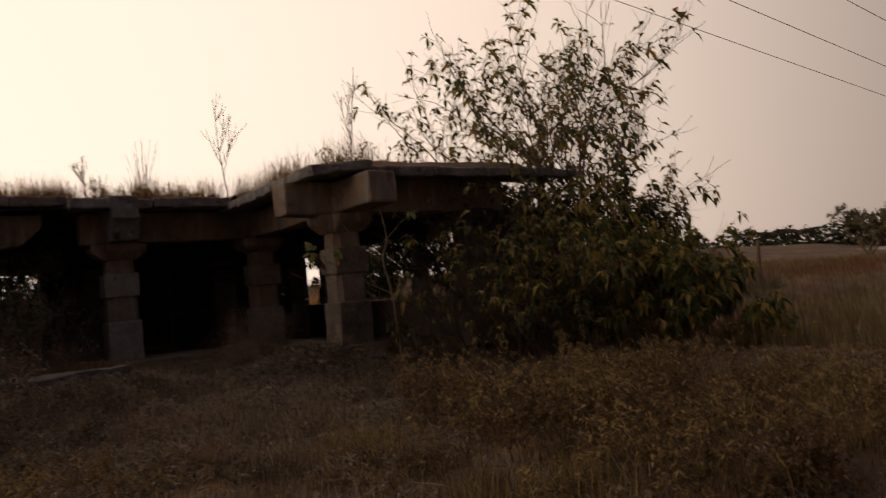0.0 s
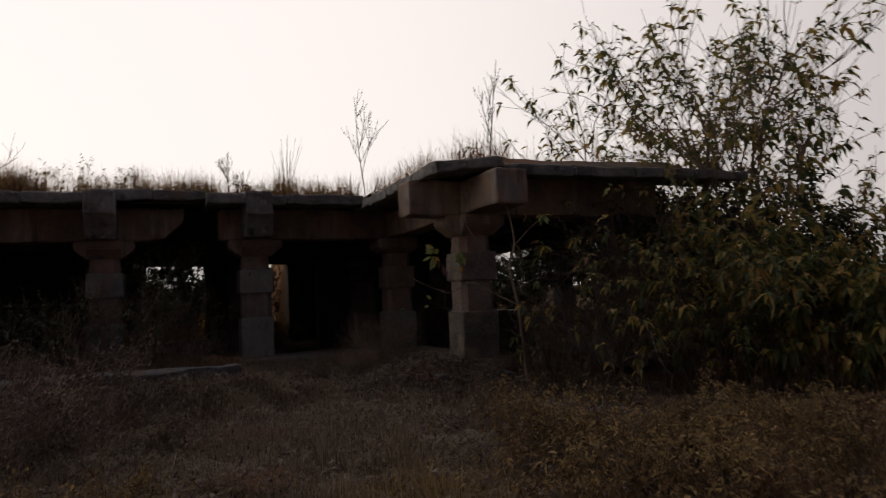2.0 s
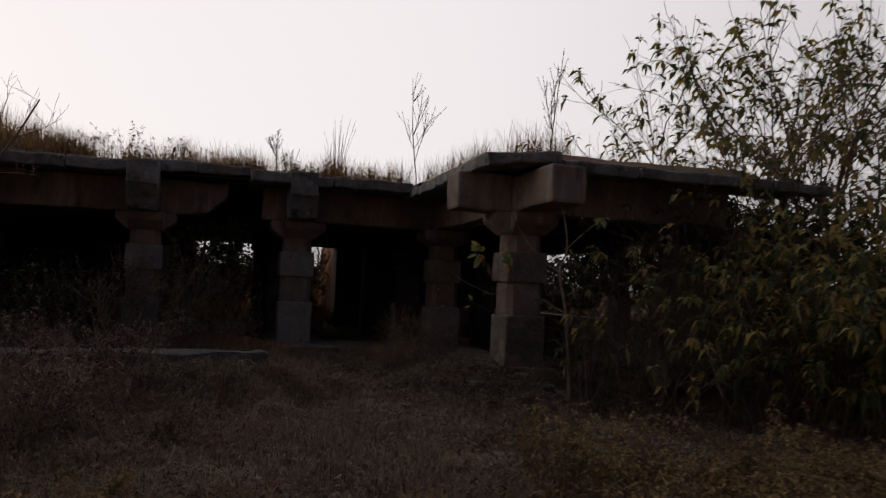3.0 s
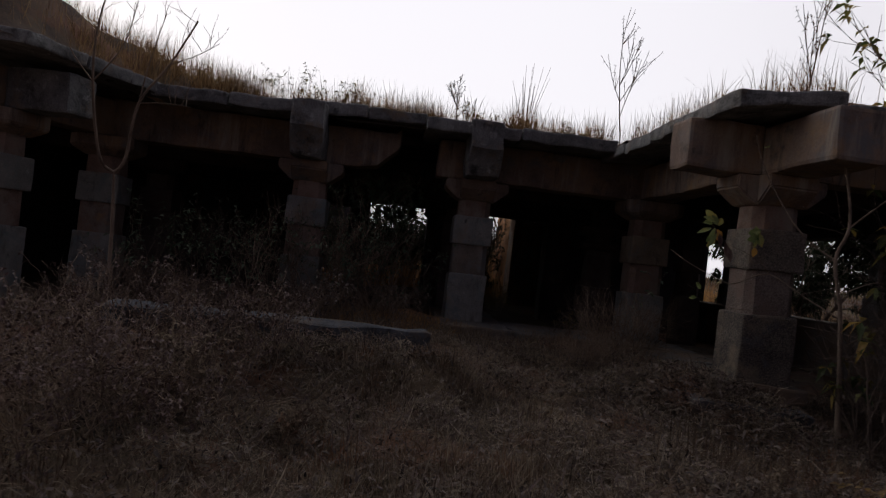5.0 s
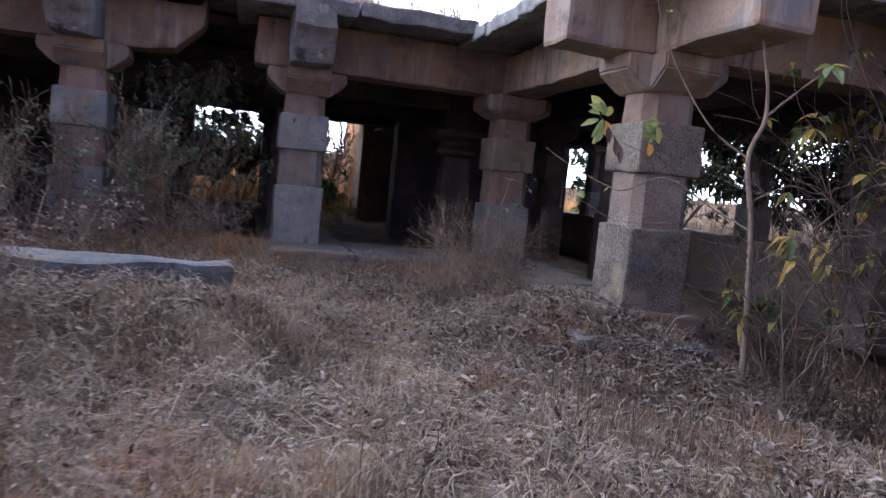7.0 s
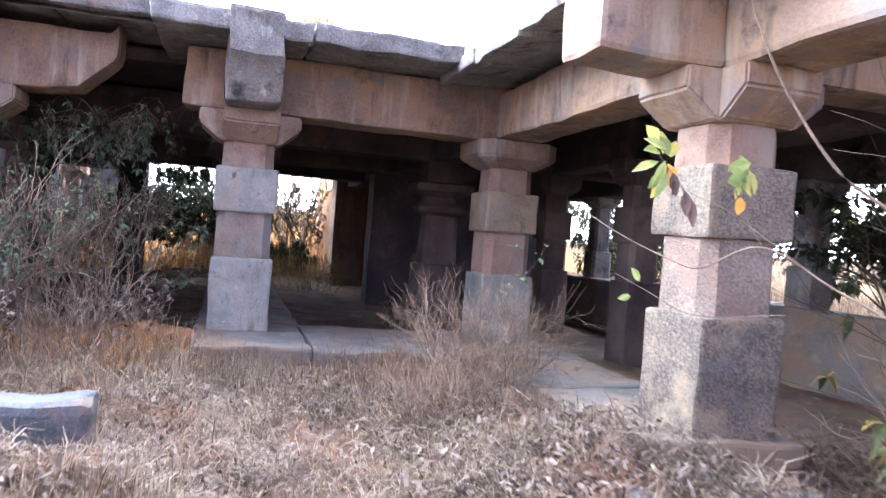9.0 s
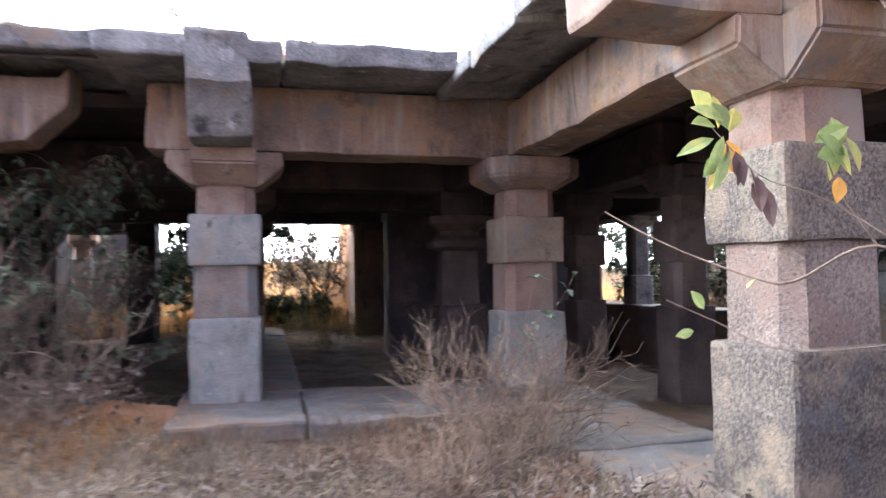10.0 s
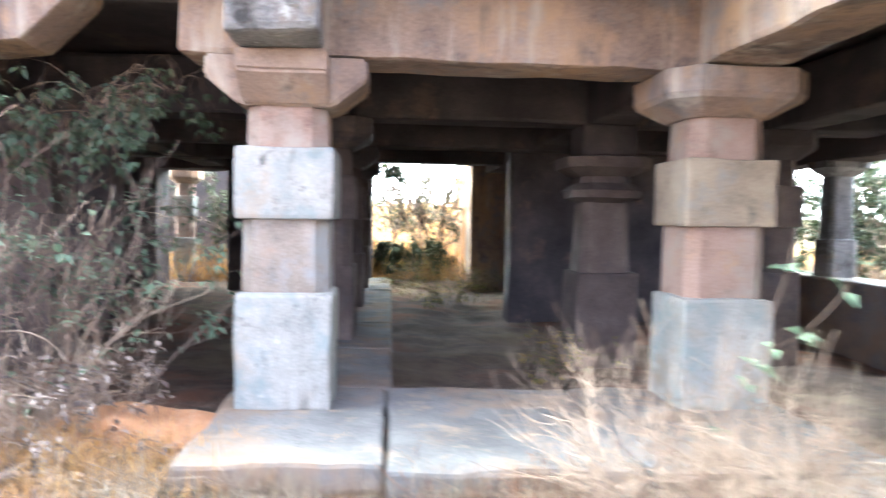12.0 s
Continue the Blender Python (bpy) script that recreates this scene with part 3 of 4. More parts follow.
# broken kerb stone at the corner pillar's foot
ob = part("stone_fragment", block((-0.62, -0.16, -0.25), (0.62, 0.16, 0.0), 0.04, 0.03, 340, 0.14), DARK_GRANITE)
ob.matrix_world = pose(4.78, 2.25, -0.14, 4, 2, 86)
tagged(ob, "broken grey kerb stone half buried in dry leaves", "stone")
# fallen block lying in the grass
ob = part("fallen_beam", block((-0.21, -1.75, -0.45), (0.21, 1.75, 0.0), 0.06, 0.04, 330, 0.15), DARK_GRANITE)
ob.matrix_world = pose(3.95, -2.82, 0.16, 0, 1.5, 3)
tagged(ob, "long grey stone beam lying in the dry grass", "stone beam")
# heap of orange soil by the pillar's foot
bm = bmesh.new()
bmesh.ops.create_uvsphere(bm, u_segments=28, v_segments=16, radius=1)
for v0 in bm.verts:
    q = v0.co.copy()
    v0.co = Vector((q.x * 0.5, q.y * 0.6, q.z * 0.24)) * (1 + 0.22 * noise.noise(q * 1.7) + 0.1 * noise.noise(q * 5))
ob = part("earth_mound", bm, ORANGE_EARTH, None, "", True)
ob.matrix_world = pose(0.3, -1.2, -0.14)
tagged(ob, "low heap of loose orange earth at the pillar's foot", "soil heap")


# ---- plants: builders ----
def raw_mesh(name, verts, faces, mat, parent=None, smooth_shade=False):
    me = bpy.data.meshes.new(name)
    me.from_pydata(verts, [], faces)
    if smooth_shade:
        me.polygons.foreach_set("use_smooth", [True] * len(me.polygons))
    me.materials.append(mat)
    ob = new(name, me)
    if parent:
        ob.parent = parent
    return ob


def tube(verts, faces, pts, r0, r1, sides=5):
    """A tapered tube along points."""
    base = len(verts)
    n = len(pts)
    for i, p in enumerate(pts):
        d = (pts[min(i + 1, n - 1)] - pts[max(i - 1, 0)]).normalized()
        u = d.orthogonal().normalized()
        w = d.cross(u)
        r = r0 + (r1 - r0) * i / (n - 1)
        for k in range(sides):
            a = 2 * math.pi * k / sides
            verts.append(p + (u * math.cos(a) + w * math.sin(a)) * r)
    for i in range(n - 1):
        for k in range(sides):
            a, b = base + i * sides + k, base + i * sides + (k + 1) % sides
            faces.append((a, b, b + sides, a + sides))


def limb(rng, start, way, length, wander, lift, steps=5):
    pts = [start.copy()]
    d = way.normalized()
    for _ in range(steps):
        d = (d + Vector((rng.gauss(0, wander), rng.gauss(0, wander), rng.gauss(0, wander) + lift))).normalized()
        pts.append(pts[-1] + d * (length / steps))
    return pts, d


def grow(rng, verts, faces, start, way, length, radius, depth, tips, wander=0.12, lift=0.04, kids=(2, 4), spread=0.75, shrink=0.68, minr=0.002, sides=5):
    """Branches that fork; the outer ones note points for leaves."""
    pts, d = limb(rng, start, way, length, wander, lift)
    tube(verts, faces, pts, radius, max(minr, radius * 0.62), sides if depth > 1 else 3)
    if depth <= 1:
        for p in pts[2:]:
            tips.append((p, d))
    if depth == 0:
        return
    for _ in range(rng.randint(*kids)):
        at = pts[rng.randint(2, len(pts) - 1)]
        side = Vector((rng.gauss(0, 1), rng.gauss(0, 1), rng.gauss(0, 0.6)))
        side = (side - d * side.dot(d)).normalized()
        grow(rng, verts, faces, at, d + side * spread * rng.uniform(0.6, 1.3), length * shrink * rng.uniform(0.75, 1.2), max(minr, radius * 0.6), depth - 1, tips, wander, lift, kids, spread, shrink, minr, sides)
    grow(rng, verts, faces, pts[-1], d, length * shrink, max(minr, radius * 0.62), depth - 1, tips, wander, lift, kids, spread, shrink, minr, sides)


def leaf(verts, faces, p, way, length, width, rng, droop=0.25):
    """One lance-shaped leaf, folded along its rib and curled down at the tip."""
    d = way.normalized()
    u = d.cross(Vector((rng.gauss(0, 0.35), rng.gauss(0, 0.35), 1)))
    if u.length < 1e-3:
        u = Vector((1, 0, 0))
    u.normalize()
    n = u.cross(d)
    b = len(verts)
    mid = p + d * length * 0.45 - Vector((0, 0, droop * length * 0.12))
    tip = p + d * length * 0.92 - Vector((0, 0, droop * length * 0.75))
    verts.extend((p, mid + u * width + n * width * 0.35, mid - u * width + n * width * 0.35, mid, tip))
    faces.extend(((b, b + 3, b + 1), (b, b + 2, b + 3), (b + 1, b + 3, b + 4), (b + 3, b + 2, b + 4)))


def whorl(verts, faces, p, way, rng, count, length, width, droop=0.3):
    a0 = rng.uniform(0, 6.28)
    d = way.normalized()
    u = d.orthogonal().normalized()
    w = d.cross(u)
    for k in range(count):
        a = a0 + k * 2.4
        out = u * math.cos(a) + w * math.sin(a)
        leaf(verts, faces, p, out * rng.uniform(0.7, 1.1) + d * rng.uniform(0.2, 0.8) - Vector((0, 0, rng.uniform(0, 0.5))), length * rng.uniform(0.6, 1.15), width * rng.uniform(0.7, 1.1), rng, droop)


def plant(name, at, seed, label, category, group="", stems=5, length=1.0, radius=0.02, depth=3, tilt=0.45, leaves=0, leaf_len=0.15, leaf_w=0.03, share=0.6, leaf_mat=None, wood=None, wander=0.12, lift=0.04,
          kids=(2, 3), spread=0.75, shrink=0.68, minr=0.002, toward=(0, 0, 0), wood_name="branchwork", leaf_name="crown", foot=0.12, droop=0.3):
    """A woody plant: forked stems as one part, the leaves as another."""
    rng = random.Random(seed)
    ob = empty(name, at)
    verts, faces, tips = [], [], []
    for i in range(stems):
        a = 6.283 * i / stems + rng.uniform(-0.5, 0.5)
        t = tilt * rng.uniform(0.3, 1.15)
        way = Vector((math.cos(a) * t, math.sin(a) * t, 1)) + Vector(toward)
        grow(rng, verts, faces, Vector((math.cos(a) * foot, math.sin(a) * foot, -0.06)), way, length * rng.uniform(0.8, 1.15), radius * rng.uniform(0.7, 1.1), depth, tips, wander, lift, kids, spread, shrink, minr)
    raw_mesh(wood_name, verts, faces, wood or BARK, ob, True)
    if leaves:
        lv, lf = [], []
        for p, d in tips:
            if rng.random() < share:
                whorl(lv, lf, p, d, rng, rng.randint(max(1, leaves - 2), leaves + 1), leaf_len, leaf_w, droop)
        raw_mesh(leaf_name, lv, lf, leaf_mat or LEAF, ob)
    return tagged(ob, label, category, group)


def blades(name, count, place, size, mat, label, seed, flat=0.5, width=0.004):
    """A sheet of grass blades, each bent, as one mesh."""
    r = np.random.RandomState(seed)
    rng = random.Random(seed)
    pts = []
    guard = 0
    while len(pts) < count and guard < count * 12:
        guard += 1
        p = place(rng)
        if p:
            pts.append(p)
    p = np.array(pts)
    n = len(p)
    h = size[0] + (size[1] - size[0]) * r.rand(n) ** 1.7
    az = r.rand(n) * 6.283
    lean = np.clip(r.rand(n) ** (1.2 if flat < 2 else 0.3) * (0.4 + flat * 0.9), 0.05, 1.5)
    d = np.stack([np.cos(az), np.sin(az)], 1)
    side = np.stack([-np.sin(az), np.cos(az), np.zeros(n)], 1) * (width * (0.6 + r.rand(n)))[:, None]
    def at(f, bend):
        ang = lean * bend
        return p + np.concatenate([d * (h * f * np.sin(ang))[:, None], (h * f * np.cos(ang))[:, None]], 1)
    mid, tip = at(0.55, 0.8), at(1.0, 1.12)
    base = p.copy()
    base[:, 2] -= 0.02
    v = np.stack([base - side, base + side, mid - side * 0.8, mid + side * 0.8, tip], 1).reshape(-1, 3)
    me = bpy.data.meshes.new(name)
    me.vertices.add(len(v))
    me.vertices.foreach_set("co", v.ravel())
    i = np.arange(n)[:, None] * 5
    tri = np.concatenate([i + [0, 1, 3], i + [0, 3, 2], i + [2, 3, 4]], 1).ravel()
    me.loops.add(len(tri))
    me.loops.foreach_set("vertex_index", tri)
    me.polygons.add(len(tri) // 3)
    me.polygons.foreach_set("loop_start", np.arange(0, len(tri), 3))
    me.update(calc_edges=True)
    me.materials.append(mat)
    return tagged(new(name, me), label, "grass", kind="stuff")


def on_slab(x, y):
    if -0.75 < y < 3.25 and x < 1.05 or (2.05 < y < 3.25 and x < 4.2) or x < -0.6 and -9.6 < y < 6.6:
        return True
    if abs(x - 3.83) < 0.35 and abs(y - 2.72) < 0.35 or (2.9 < y < 6.6 and x < 3.4):
        return True
    return abs(x - 3.95) < 0.2 and -4.6 < y < -1.1


def clump(x, y, f=0.9, seed=0.0):
    return noise.noise(Vector((x * f, y * f, seed))) + 0.6 * noise.noise(Vector((x * f * 3.1, y * f * 3.1, seed + 5)))


def tuft_place(x0, x1, y0, y1, count, seed, spread=0.07):
    """Blades gathered in tufts."""
    r2 = random.Random(seed)
    spots = []
    while len(spots) < count:
        x, y = r2.uniform(x0, x1), r2.uniform(y0, y1)
        if not on_slab(x, y) and clump(x, y, 0.7, 2) > -0.1 and not abs(y - 0.35 - 0.12 * (x - 5)) < 0.4:
            spots.append((x, y))

    def f(rng):
        x, y = rng.choice(spots)
        x, y = x + rng.gauss(0, spread), y + rng.gauss(0, spread)
        return None if on_slab(x, y) else (x, y, ground_z(x, y))
    return f


def ground_place(x0, x1, y0, y1, cut=-0.25, soft=0.5):
    def f(rng):
        x, y = rng.uniform(x0, x1), rng.uniform(y0, y1)
        if on_slab(x, y):
            return None
        if x > 7.5 and clump(x, y, 0.55, 30) < 0.02 and rng.random() < 0.82:
            return None
        c = clump(x, y)
        trod = math.exp(-((y - 0.35 - 0.12 * (x - 5)) / 0.35) ** 2) * smooth(2.0, 3.2, x) * smooth(9, 6, x)
        if rng.random() > smooth(cut, cut + soft, c) * (1 - 0.75 * trod) + 0.06:
            return None
        return (x, y, ground_z(x, y))
    return f


# ---- grass, litter ----
blades("dry_grass", 52000, ground_place(0.6, 17, -8.5, 8.5, -0.05, 0.45), (0.05, 0.17), GRASS, "tangled dry brown grass covering the ground", 1, 2.4, 0.0038)
blades("dry_grass", 70000, ground_place(1.0, 9.5, -4.5, 3.4, -0.1, 0.4), (0.05, 0.20), GRASS, "tangled dry brown grass covering the ground", 2, 2.2, 0.0032)
blades("grass_tufts", 30000, tuft_place(1.2, 12, -5.5, 4.5, 330, 31, 0.13), (0.06, 0.26), GRASS, "upright tufts of dry grass", 9, 1.9, 0.003)
blades("straw_tangle", 20000, tuft_place(3.4, 9.0, -3.2, 4.2, 420, 35, 0.16), (0.08, 0.28), STRAW, "bleached tangled straw bent over the ground", 14, 2.3, 0.0026)
blades("olive_weeds", 60000, ground_place(8.5, 16.5, -6.0, 8.0, -0.15, 0.5), (0.03, 0.15), OLIVE_GRASS, "low olive and golden weeds on reddish earth", 12, 0.9, 0.006)
blades("grass_tufts", 9000, tuft_place(9.0, 14.0, -1.0, 4.5, 90, 33, 0.10), (0.12, 0.40), OLIVE_GRASS, "golden tufts of dry grass in the courtyard", 13, 0.7, 0.003)
blades("grass_tussocks", 16000, tuft_place(4.4, 12.5, -1.6, 4.2, 75, 37, 0.14), (0.12, 0.40), GRASS, "rounded tussocks of brown dry grass", 26, 1.5, 0.003)
blades("straw_litter", 40000, ground_place(1.0, 12.0, -4.5, 5.5, -0.6, 0.4), (0.04, 0.16), GRASS, "flattened straw lying on the earth", 3, 3.0, 0.0035)


def front_place(rng):
    """Straw banked against the plinth's front."""
    x, y = 1.12 + abs(rng.gauss(0, 0.8)), rng.uniform(-1.2, 2.3)
    if on_slab(x, y) or clump(x, y, 1.6, 21) < 0.0 and rng.random() < 0.85:
        return None
    return (x, y, ground_z(x, y))


blades("plinth_straw", 6000, front_place, (0.08, 0.34), STRAW, "pale dry grass banked against the plinth", 15, 1.9, 0.0026)
blades("plinth_straw", 4500, front_place, (0.06, 0.26), GRASS, "brown dry grass banked against the plinth", 20, 2.2, 0.003)


def sticks(name, count, place, size, mat, label, seed, width=0.002, rise=0.7):
    """Loose stems lying at all angles, each a bent two-piece ribbon, as one mesh."""
    rng = random.Random(seed)
    v, f = [], []
    while len(v) < count * 6:
        p = place(rng)
        if not p:
            continue
        a, e = rng.uniform(0, 6.283), rng.gauss(0.15, rise * 0.5)
        d = Vector((math.cos(a) * math.cos(e), math.sin(a) * math.cos(e), math.sin(e)))
        s = Vector((-math.sin(a), math.cos(a), rng.uniform(-0.6, 0.6))) * width * rng.uniform(0.6, 1.3)
        n = rng.uniform(*size)
        q = Vector(p) + Vector((0, 0, rng.uniform(0.01, 0.13)))
        m = q + d * n * 0.5 + Vector((rng.gauss(0, 0.12), rng.gauss(0, 0.12), rng.uniform(0, 0.15))) * n
        t = q + d * n - Vector((0, 0, rng.uniform(0, 0.2) * n))
        b = len(v)
        v.extend((q - s, q + s, m - s, m + s, t - s * 0.4, t + s * 0.4))
        f.extend(((b, b + 1, b + 3, b + 2), (b + 2, b + 3, b + 5, b + 4)))
    return tagged(raw_mesh(name, v, f, mat), label, "straw", kind="stuff")


sticks("loose_straw", 26000, ground_place(1.3, 9.5, -4.0, 4.5, -0.6, 0.5), (0.08, 0.34), STRAW, "loose straw and stems lying at all angles", 16, 0.0022)
sticks("loose_straw", 12000, ground_place(8.0, 14.5, -5.0, 6.0, -0.5, 0.5), (0.10, 0.36), GRASS, "loose dry stems lying on the courtyard", 17, 0.003)
sticks("dark_stems", 9000, ground_place(1.3, 9.5, -4.0, 4.5, -0.3, 0.5), (0.08, 0.30), BROWN_LEAF, "dark rotting stems between the straw", 18, 0.003)
sticks("short_straw", 42000, ground_place(2.2, 10.5, -3.8, 4.6, -0.4, 0.6), (0.03, 0.13), STRAW, "short broken straw strewn over the earth", 24, 0.0028, 1.0)
sticks("dark_litter", 16000, ground_place(2.2, 10.5, -3.8, 4.6, -0.9, 0.5), (0.03, 0.08), LITTER, "dark leaf scraps between the straw", 25, 0.009, 1.2)
sticks("dead_leaf_flecks", 5000, ground_place(7.5, 13.8, -3.5, 5.0, -0.5, 0.5), (0.03, 0.09), LITTER, "pale dead leaves scattered on the courtyard", 22, 0.011, 0.9)
sticks("fallen_leaves", 2500, ground_place(3.8, 8.5, 0.5, 4.5, -0.5, 0.5), (0.05, 0.11), LITTER, "grey curled fallen leaves near the corner pillar", 23, 0.013, 0.8)
rng = random.Random(19)
lv, lf = [], []
spot = ground_place(8.3, 14.6, -5.0, 6.5, -0.2, 0.5)
while len(lv) < 14000 * 5:
    q = spot(rng)
    if q:
        for _ in range(rng.randint(3, 7)):
            a = rng.uniform(0, 6.28)
            leaf(lv, lf, Vector(q) + Vector((rng.gauss(0, 0.03), rng.gauss(0, 0.03), rng.uniform(0.01, 0.07))), Vector((math.cos(a), math.sin(a), rng.uniform(0.0, 0.9))), rng.uniform(0.03, 0.08), rng.uniform(0.006, 0.015), rng, rng.uniform(0, 0.4))
tagged(raw_mesh("low_weeds", lv, lf, OLIVE_GRASS), "low olive and golden leafy weeds on the courtyard", "weeds", kind="stuff")


def field_place(rng):
    x, y = rng.uniform(-32, 15.5), 6.8 + rng.random() ** 1.6 * 45
    if on_slab(x, y) or clump(x, y, 0.3, 3) < -0.25 and rng.random() < 0.7:
        return None
    return (x, y, ground_z(x, y))


blades("field_grass", 75000, field_place, (0.18, 0.55), FIELD_GRASS, "golden dry grass of the open field", 4, 0.12, 0.009)


def rear_place(rng):
    x, y = -12.4 - rng.random() ** 1.4 * 30, rng.uniform(-14, 14)
    return (x, y, ground_z(x, y))


blades("field_grass", 45000, rear_place, (0.4, 1.1), REAR_GRASS, "dry grass behind the hall, the sun's orange put into its colour", 5, 0.15, 0.012)


def near_row(rng):
    """Dry growth in front of the shaded pillars."""
    x, y = rng.uniform(0.4, 3.4), rng.uniform(-6.4, -0.7)
    if on_slab(x, y) or x > 2.6 + 0.8 * clump(x, y, 0.8, 7):
        return None
    return (x, y, ground_z(x, y))


blades("tall_dry_grass", 30000, near_row, (0.08, 0.50), GRASS, "tall dry grass and weeds before the shaded pillars", 6, 2.0, 0.0035)
blades("ochre_grass", 5000, lambda rng: (lambda x, y: (x, y, max(ground_z(x, y), -0.1)))(0.5 + abs(rng.gauss(0, 0.5)), rng.gauss(-1.5, 0.45)), (0.06, 0.32), REAR_GRASS, "ochre dry grass at the pillar's foot", 28, 1.9, 0.003)
sticks("bent_stems", 9000, near_row, (0.15, 0.5), STRAW, "bent dry stems leaning before the shaded pillars", 27, 0.0022, 1.1)


def roof_place(rng):
    """Fringe along the eaves, thinner behind."""
    k = rng.random()
    if k < 0.48:
        x, y = rng.uniform(-2.4, -0.15), rng.uniform(-5.6, 1.9)
    elif k < 0.555:
        x, y = rng.uniform(-0.6, 4.2), 2.25 + abs(rng.gauss(0, 0.8))
    elif k < 0.85:
        x, y = rng.uniform(-4, 2.8), rng.uniform(-9.3, -4.6)
        if x > -0.1 and wing_depth(x, y) < 0.25:
            return None
    else:
        x, y = rng.uniform(-8, 0), rng.uniform(-9, 6)
    if clump(x, y, 1.1, 11) < 0.1 and rng.random() < 0.9:
        return None
    return (x, y, roof_z(x, y))


blades("roof_grass", 34000, roof_place, (0.10, 0.75), ROOF_GRASS, "dry grass growing along the stone roof", 7, 0.8, 0.0035)

rng = random.Random(8)
lv, lf = [], []
while len(lv) < 7000 * 5:
    x, y = rng.uniform(0.9, 13), rng.uniform(-4.5, 6)
    if rng.random() < 0.6:
        x, y = rng.gauss(5.9, 1.4), rng.gauss(2.9, 1.3)
    if on_slab(x, y) and (rng.random() < (0.1 if x > 3.2 and 2.0 < y < 3.2 else 0.88) or x < -0.6):
        continue
    z = max(ground_z(x, y), 0.003 if on_slab(x, y) else -9)
    a = rng.uniform(0, 6.28)
    leaf(lv, lf, Vector((x, y, z + rng.uniform(0.012, 0.06))), Vector((math.cos(a), math.sin(a), rng.uniform(-0.15, 0.3))), rng.uniform(0.04, 0.11), rng.uniform(0.008, 0.02), rng, rng.uniform(-0.4, 0.4))
tagged(raw_mesh("leaf_litter", lv, lf, LITTER), "curled dead leaves scattered over the dry grass", "leaf litter", kind="stuff")

# ---- the tree behind the wing and the bush beside the corner pillar ----
plant("tree", (3.4, 8.5, -0.5), 24, "many-stemmed tree with sparse yellowing leaves behind the wing", "tree", stems=10, length=2.85, radius=0.05, depth=4, tilt=0.6, leaves=4, leaf_len=0.26, leaf_w=0.052, share=0.17,
      lift=0.03, kids=(2, 3), spread=0.66, shrink=0.68, toward=(-0.13, 0.0, 0), wood_name="trunk", leaf_name="crown", droop=0.5)
SHRUBS = [(5.85, 3.7, 1.1, 0.015), (6.8, 5.0, 1.15, 0.07), (7.2, 5.6, 1.1, 0.17), (7.6, 6.3, 0.98, 0.3), (5.7, 5.6, 1.6, 0.15), (6.6, 6.6, 1.4, 0.24), (5.3, 4.5, 1.5, 0.03), (5.0, 6.6, 1.5, 0.18), (5.5, 3.2, 0.7, 0.01), (6.2, 4.6, 1.5, 0.035), (8.3, 7.0, 0.85, 0.3)]
for k, (x, y, size, dens) in enumerate(SHRUBS):
    plant("shrub", (x, y, ground_z(x, y)), 30 + k, "leafy shrub with drooping green and yellow leaves" if dens > 0.2 else "tangled twiggy shrub with few yellow leaves", "shrub", "shrubs beside the hall", stems=7, length=0.95 * size, radius=0.014, depth=3, tilt=0.55,
          leaves=5, leaf_len=0.17 if dens < 0.1 else 0.20, leaf_w=0.036 if dens < 0.1 else 0.046, share=dens, kids=(2, 3), spread=0.8, shrink=0.7, lift=0.0, droop=0.7, wood=DARK_BARK)


# ---- the sapling before the corner pillar, its boughs and large leaves ----
def bough(verts, faces, pts, r0, r1, sides=6):
    """A smooth twig through a few points."""
    p = [Vector(q) for q in pts]
    fine = []
    for i in range(len(p) - 1):
        a, b, c, d = p[max(i - 1, 0)], p[i], p[i + 1], p[min(i + 2, len(p) - 1)]
        for s in range(5):
            t = s / 5
            fine.append(0.5 * (2 * b + (c - a) * t + (2 * a - 5 * b + 4 * c - d) * t * t + (3 * b - a - 3 * c + d) * t ** 3))
    fine.append(p[-1])
    tube(verts, faces, fine, r0, r1, sides)


def broad_leaf(verts, faces, p, way, length, width, rng, droop=0.4, face=(0, 0, 1)):
    """A larger leaf of eight facets with a rounded outline and a curved rib."""
    d = way.normalized()
    u = d.cross(Vector(face) + Vector((rng.gauss(0, 0.25), rng.gauss(0, 0.25), rng.gauss(0, 0.1)))).normalized()
    n = u.cross(d)
    b = len(verts)
    rows = [(0.0, 0.0), (0.25, 0.8), (0.55, 1.0), (0.8, 0.55), (1.0, 0.0)]
    for f, w in rows:
        c = p + d * length * f - Vector((0, 0, droop * length * f * f))
        verts.extend((c - u * width * w + n * width * 0.3 * w, c, c + u * width * w + n * width * 0.3 * w))
    for i in range(4):
        for k in range(2):
            a = b + i * 3 + k
            faces.append((a, a + 1, a + 4, a + 3))


rng = random.Random(77)
ob = empty("sapling", (0, 0, 0))
v, f = [], []
bough(v, f, [(5.21, 2.96, -0.46), (5.2, 2.92, 0.2), (5.19, 2.86, 0.9), (5.18, 2.76, 1.42), (5.22, 2.84, 1.75), (5.18, 2.80, 2.2), (5.05, 2.66, 2.9)], 0.028, 0.010)
bough(v, f, [(5.18, 2.76, 1.42), (5.05, 2.50, 1.62), (4.95, 2.25, 1.98), (4.90, 2.06, 2.34), (4.86, 1.98, 2.62)], 0.010, 0.004)
bough(v, f, [(5.22, 2.84, 1.75), (5.3, 3.08, 2.0), (5.34, 3.32, 2.2)], 0.011, 0.006)
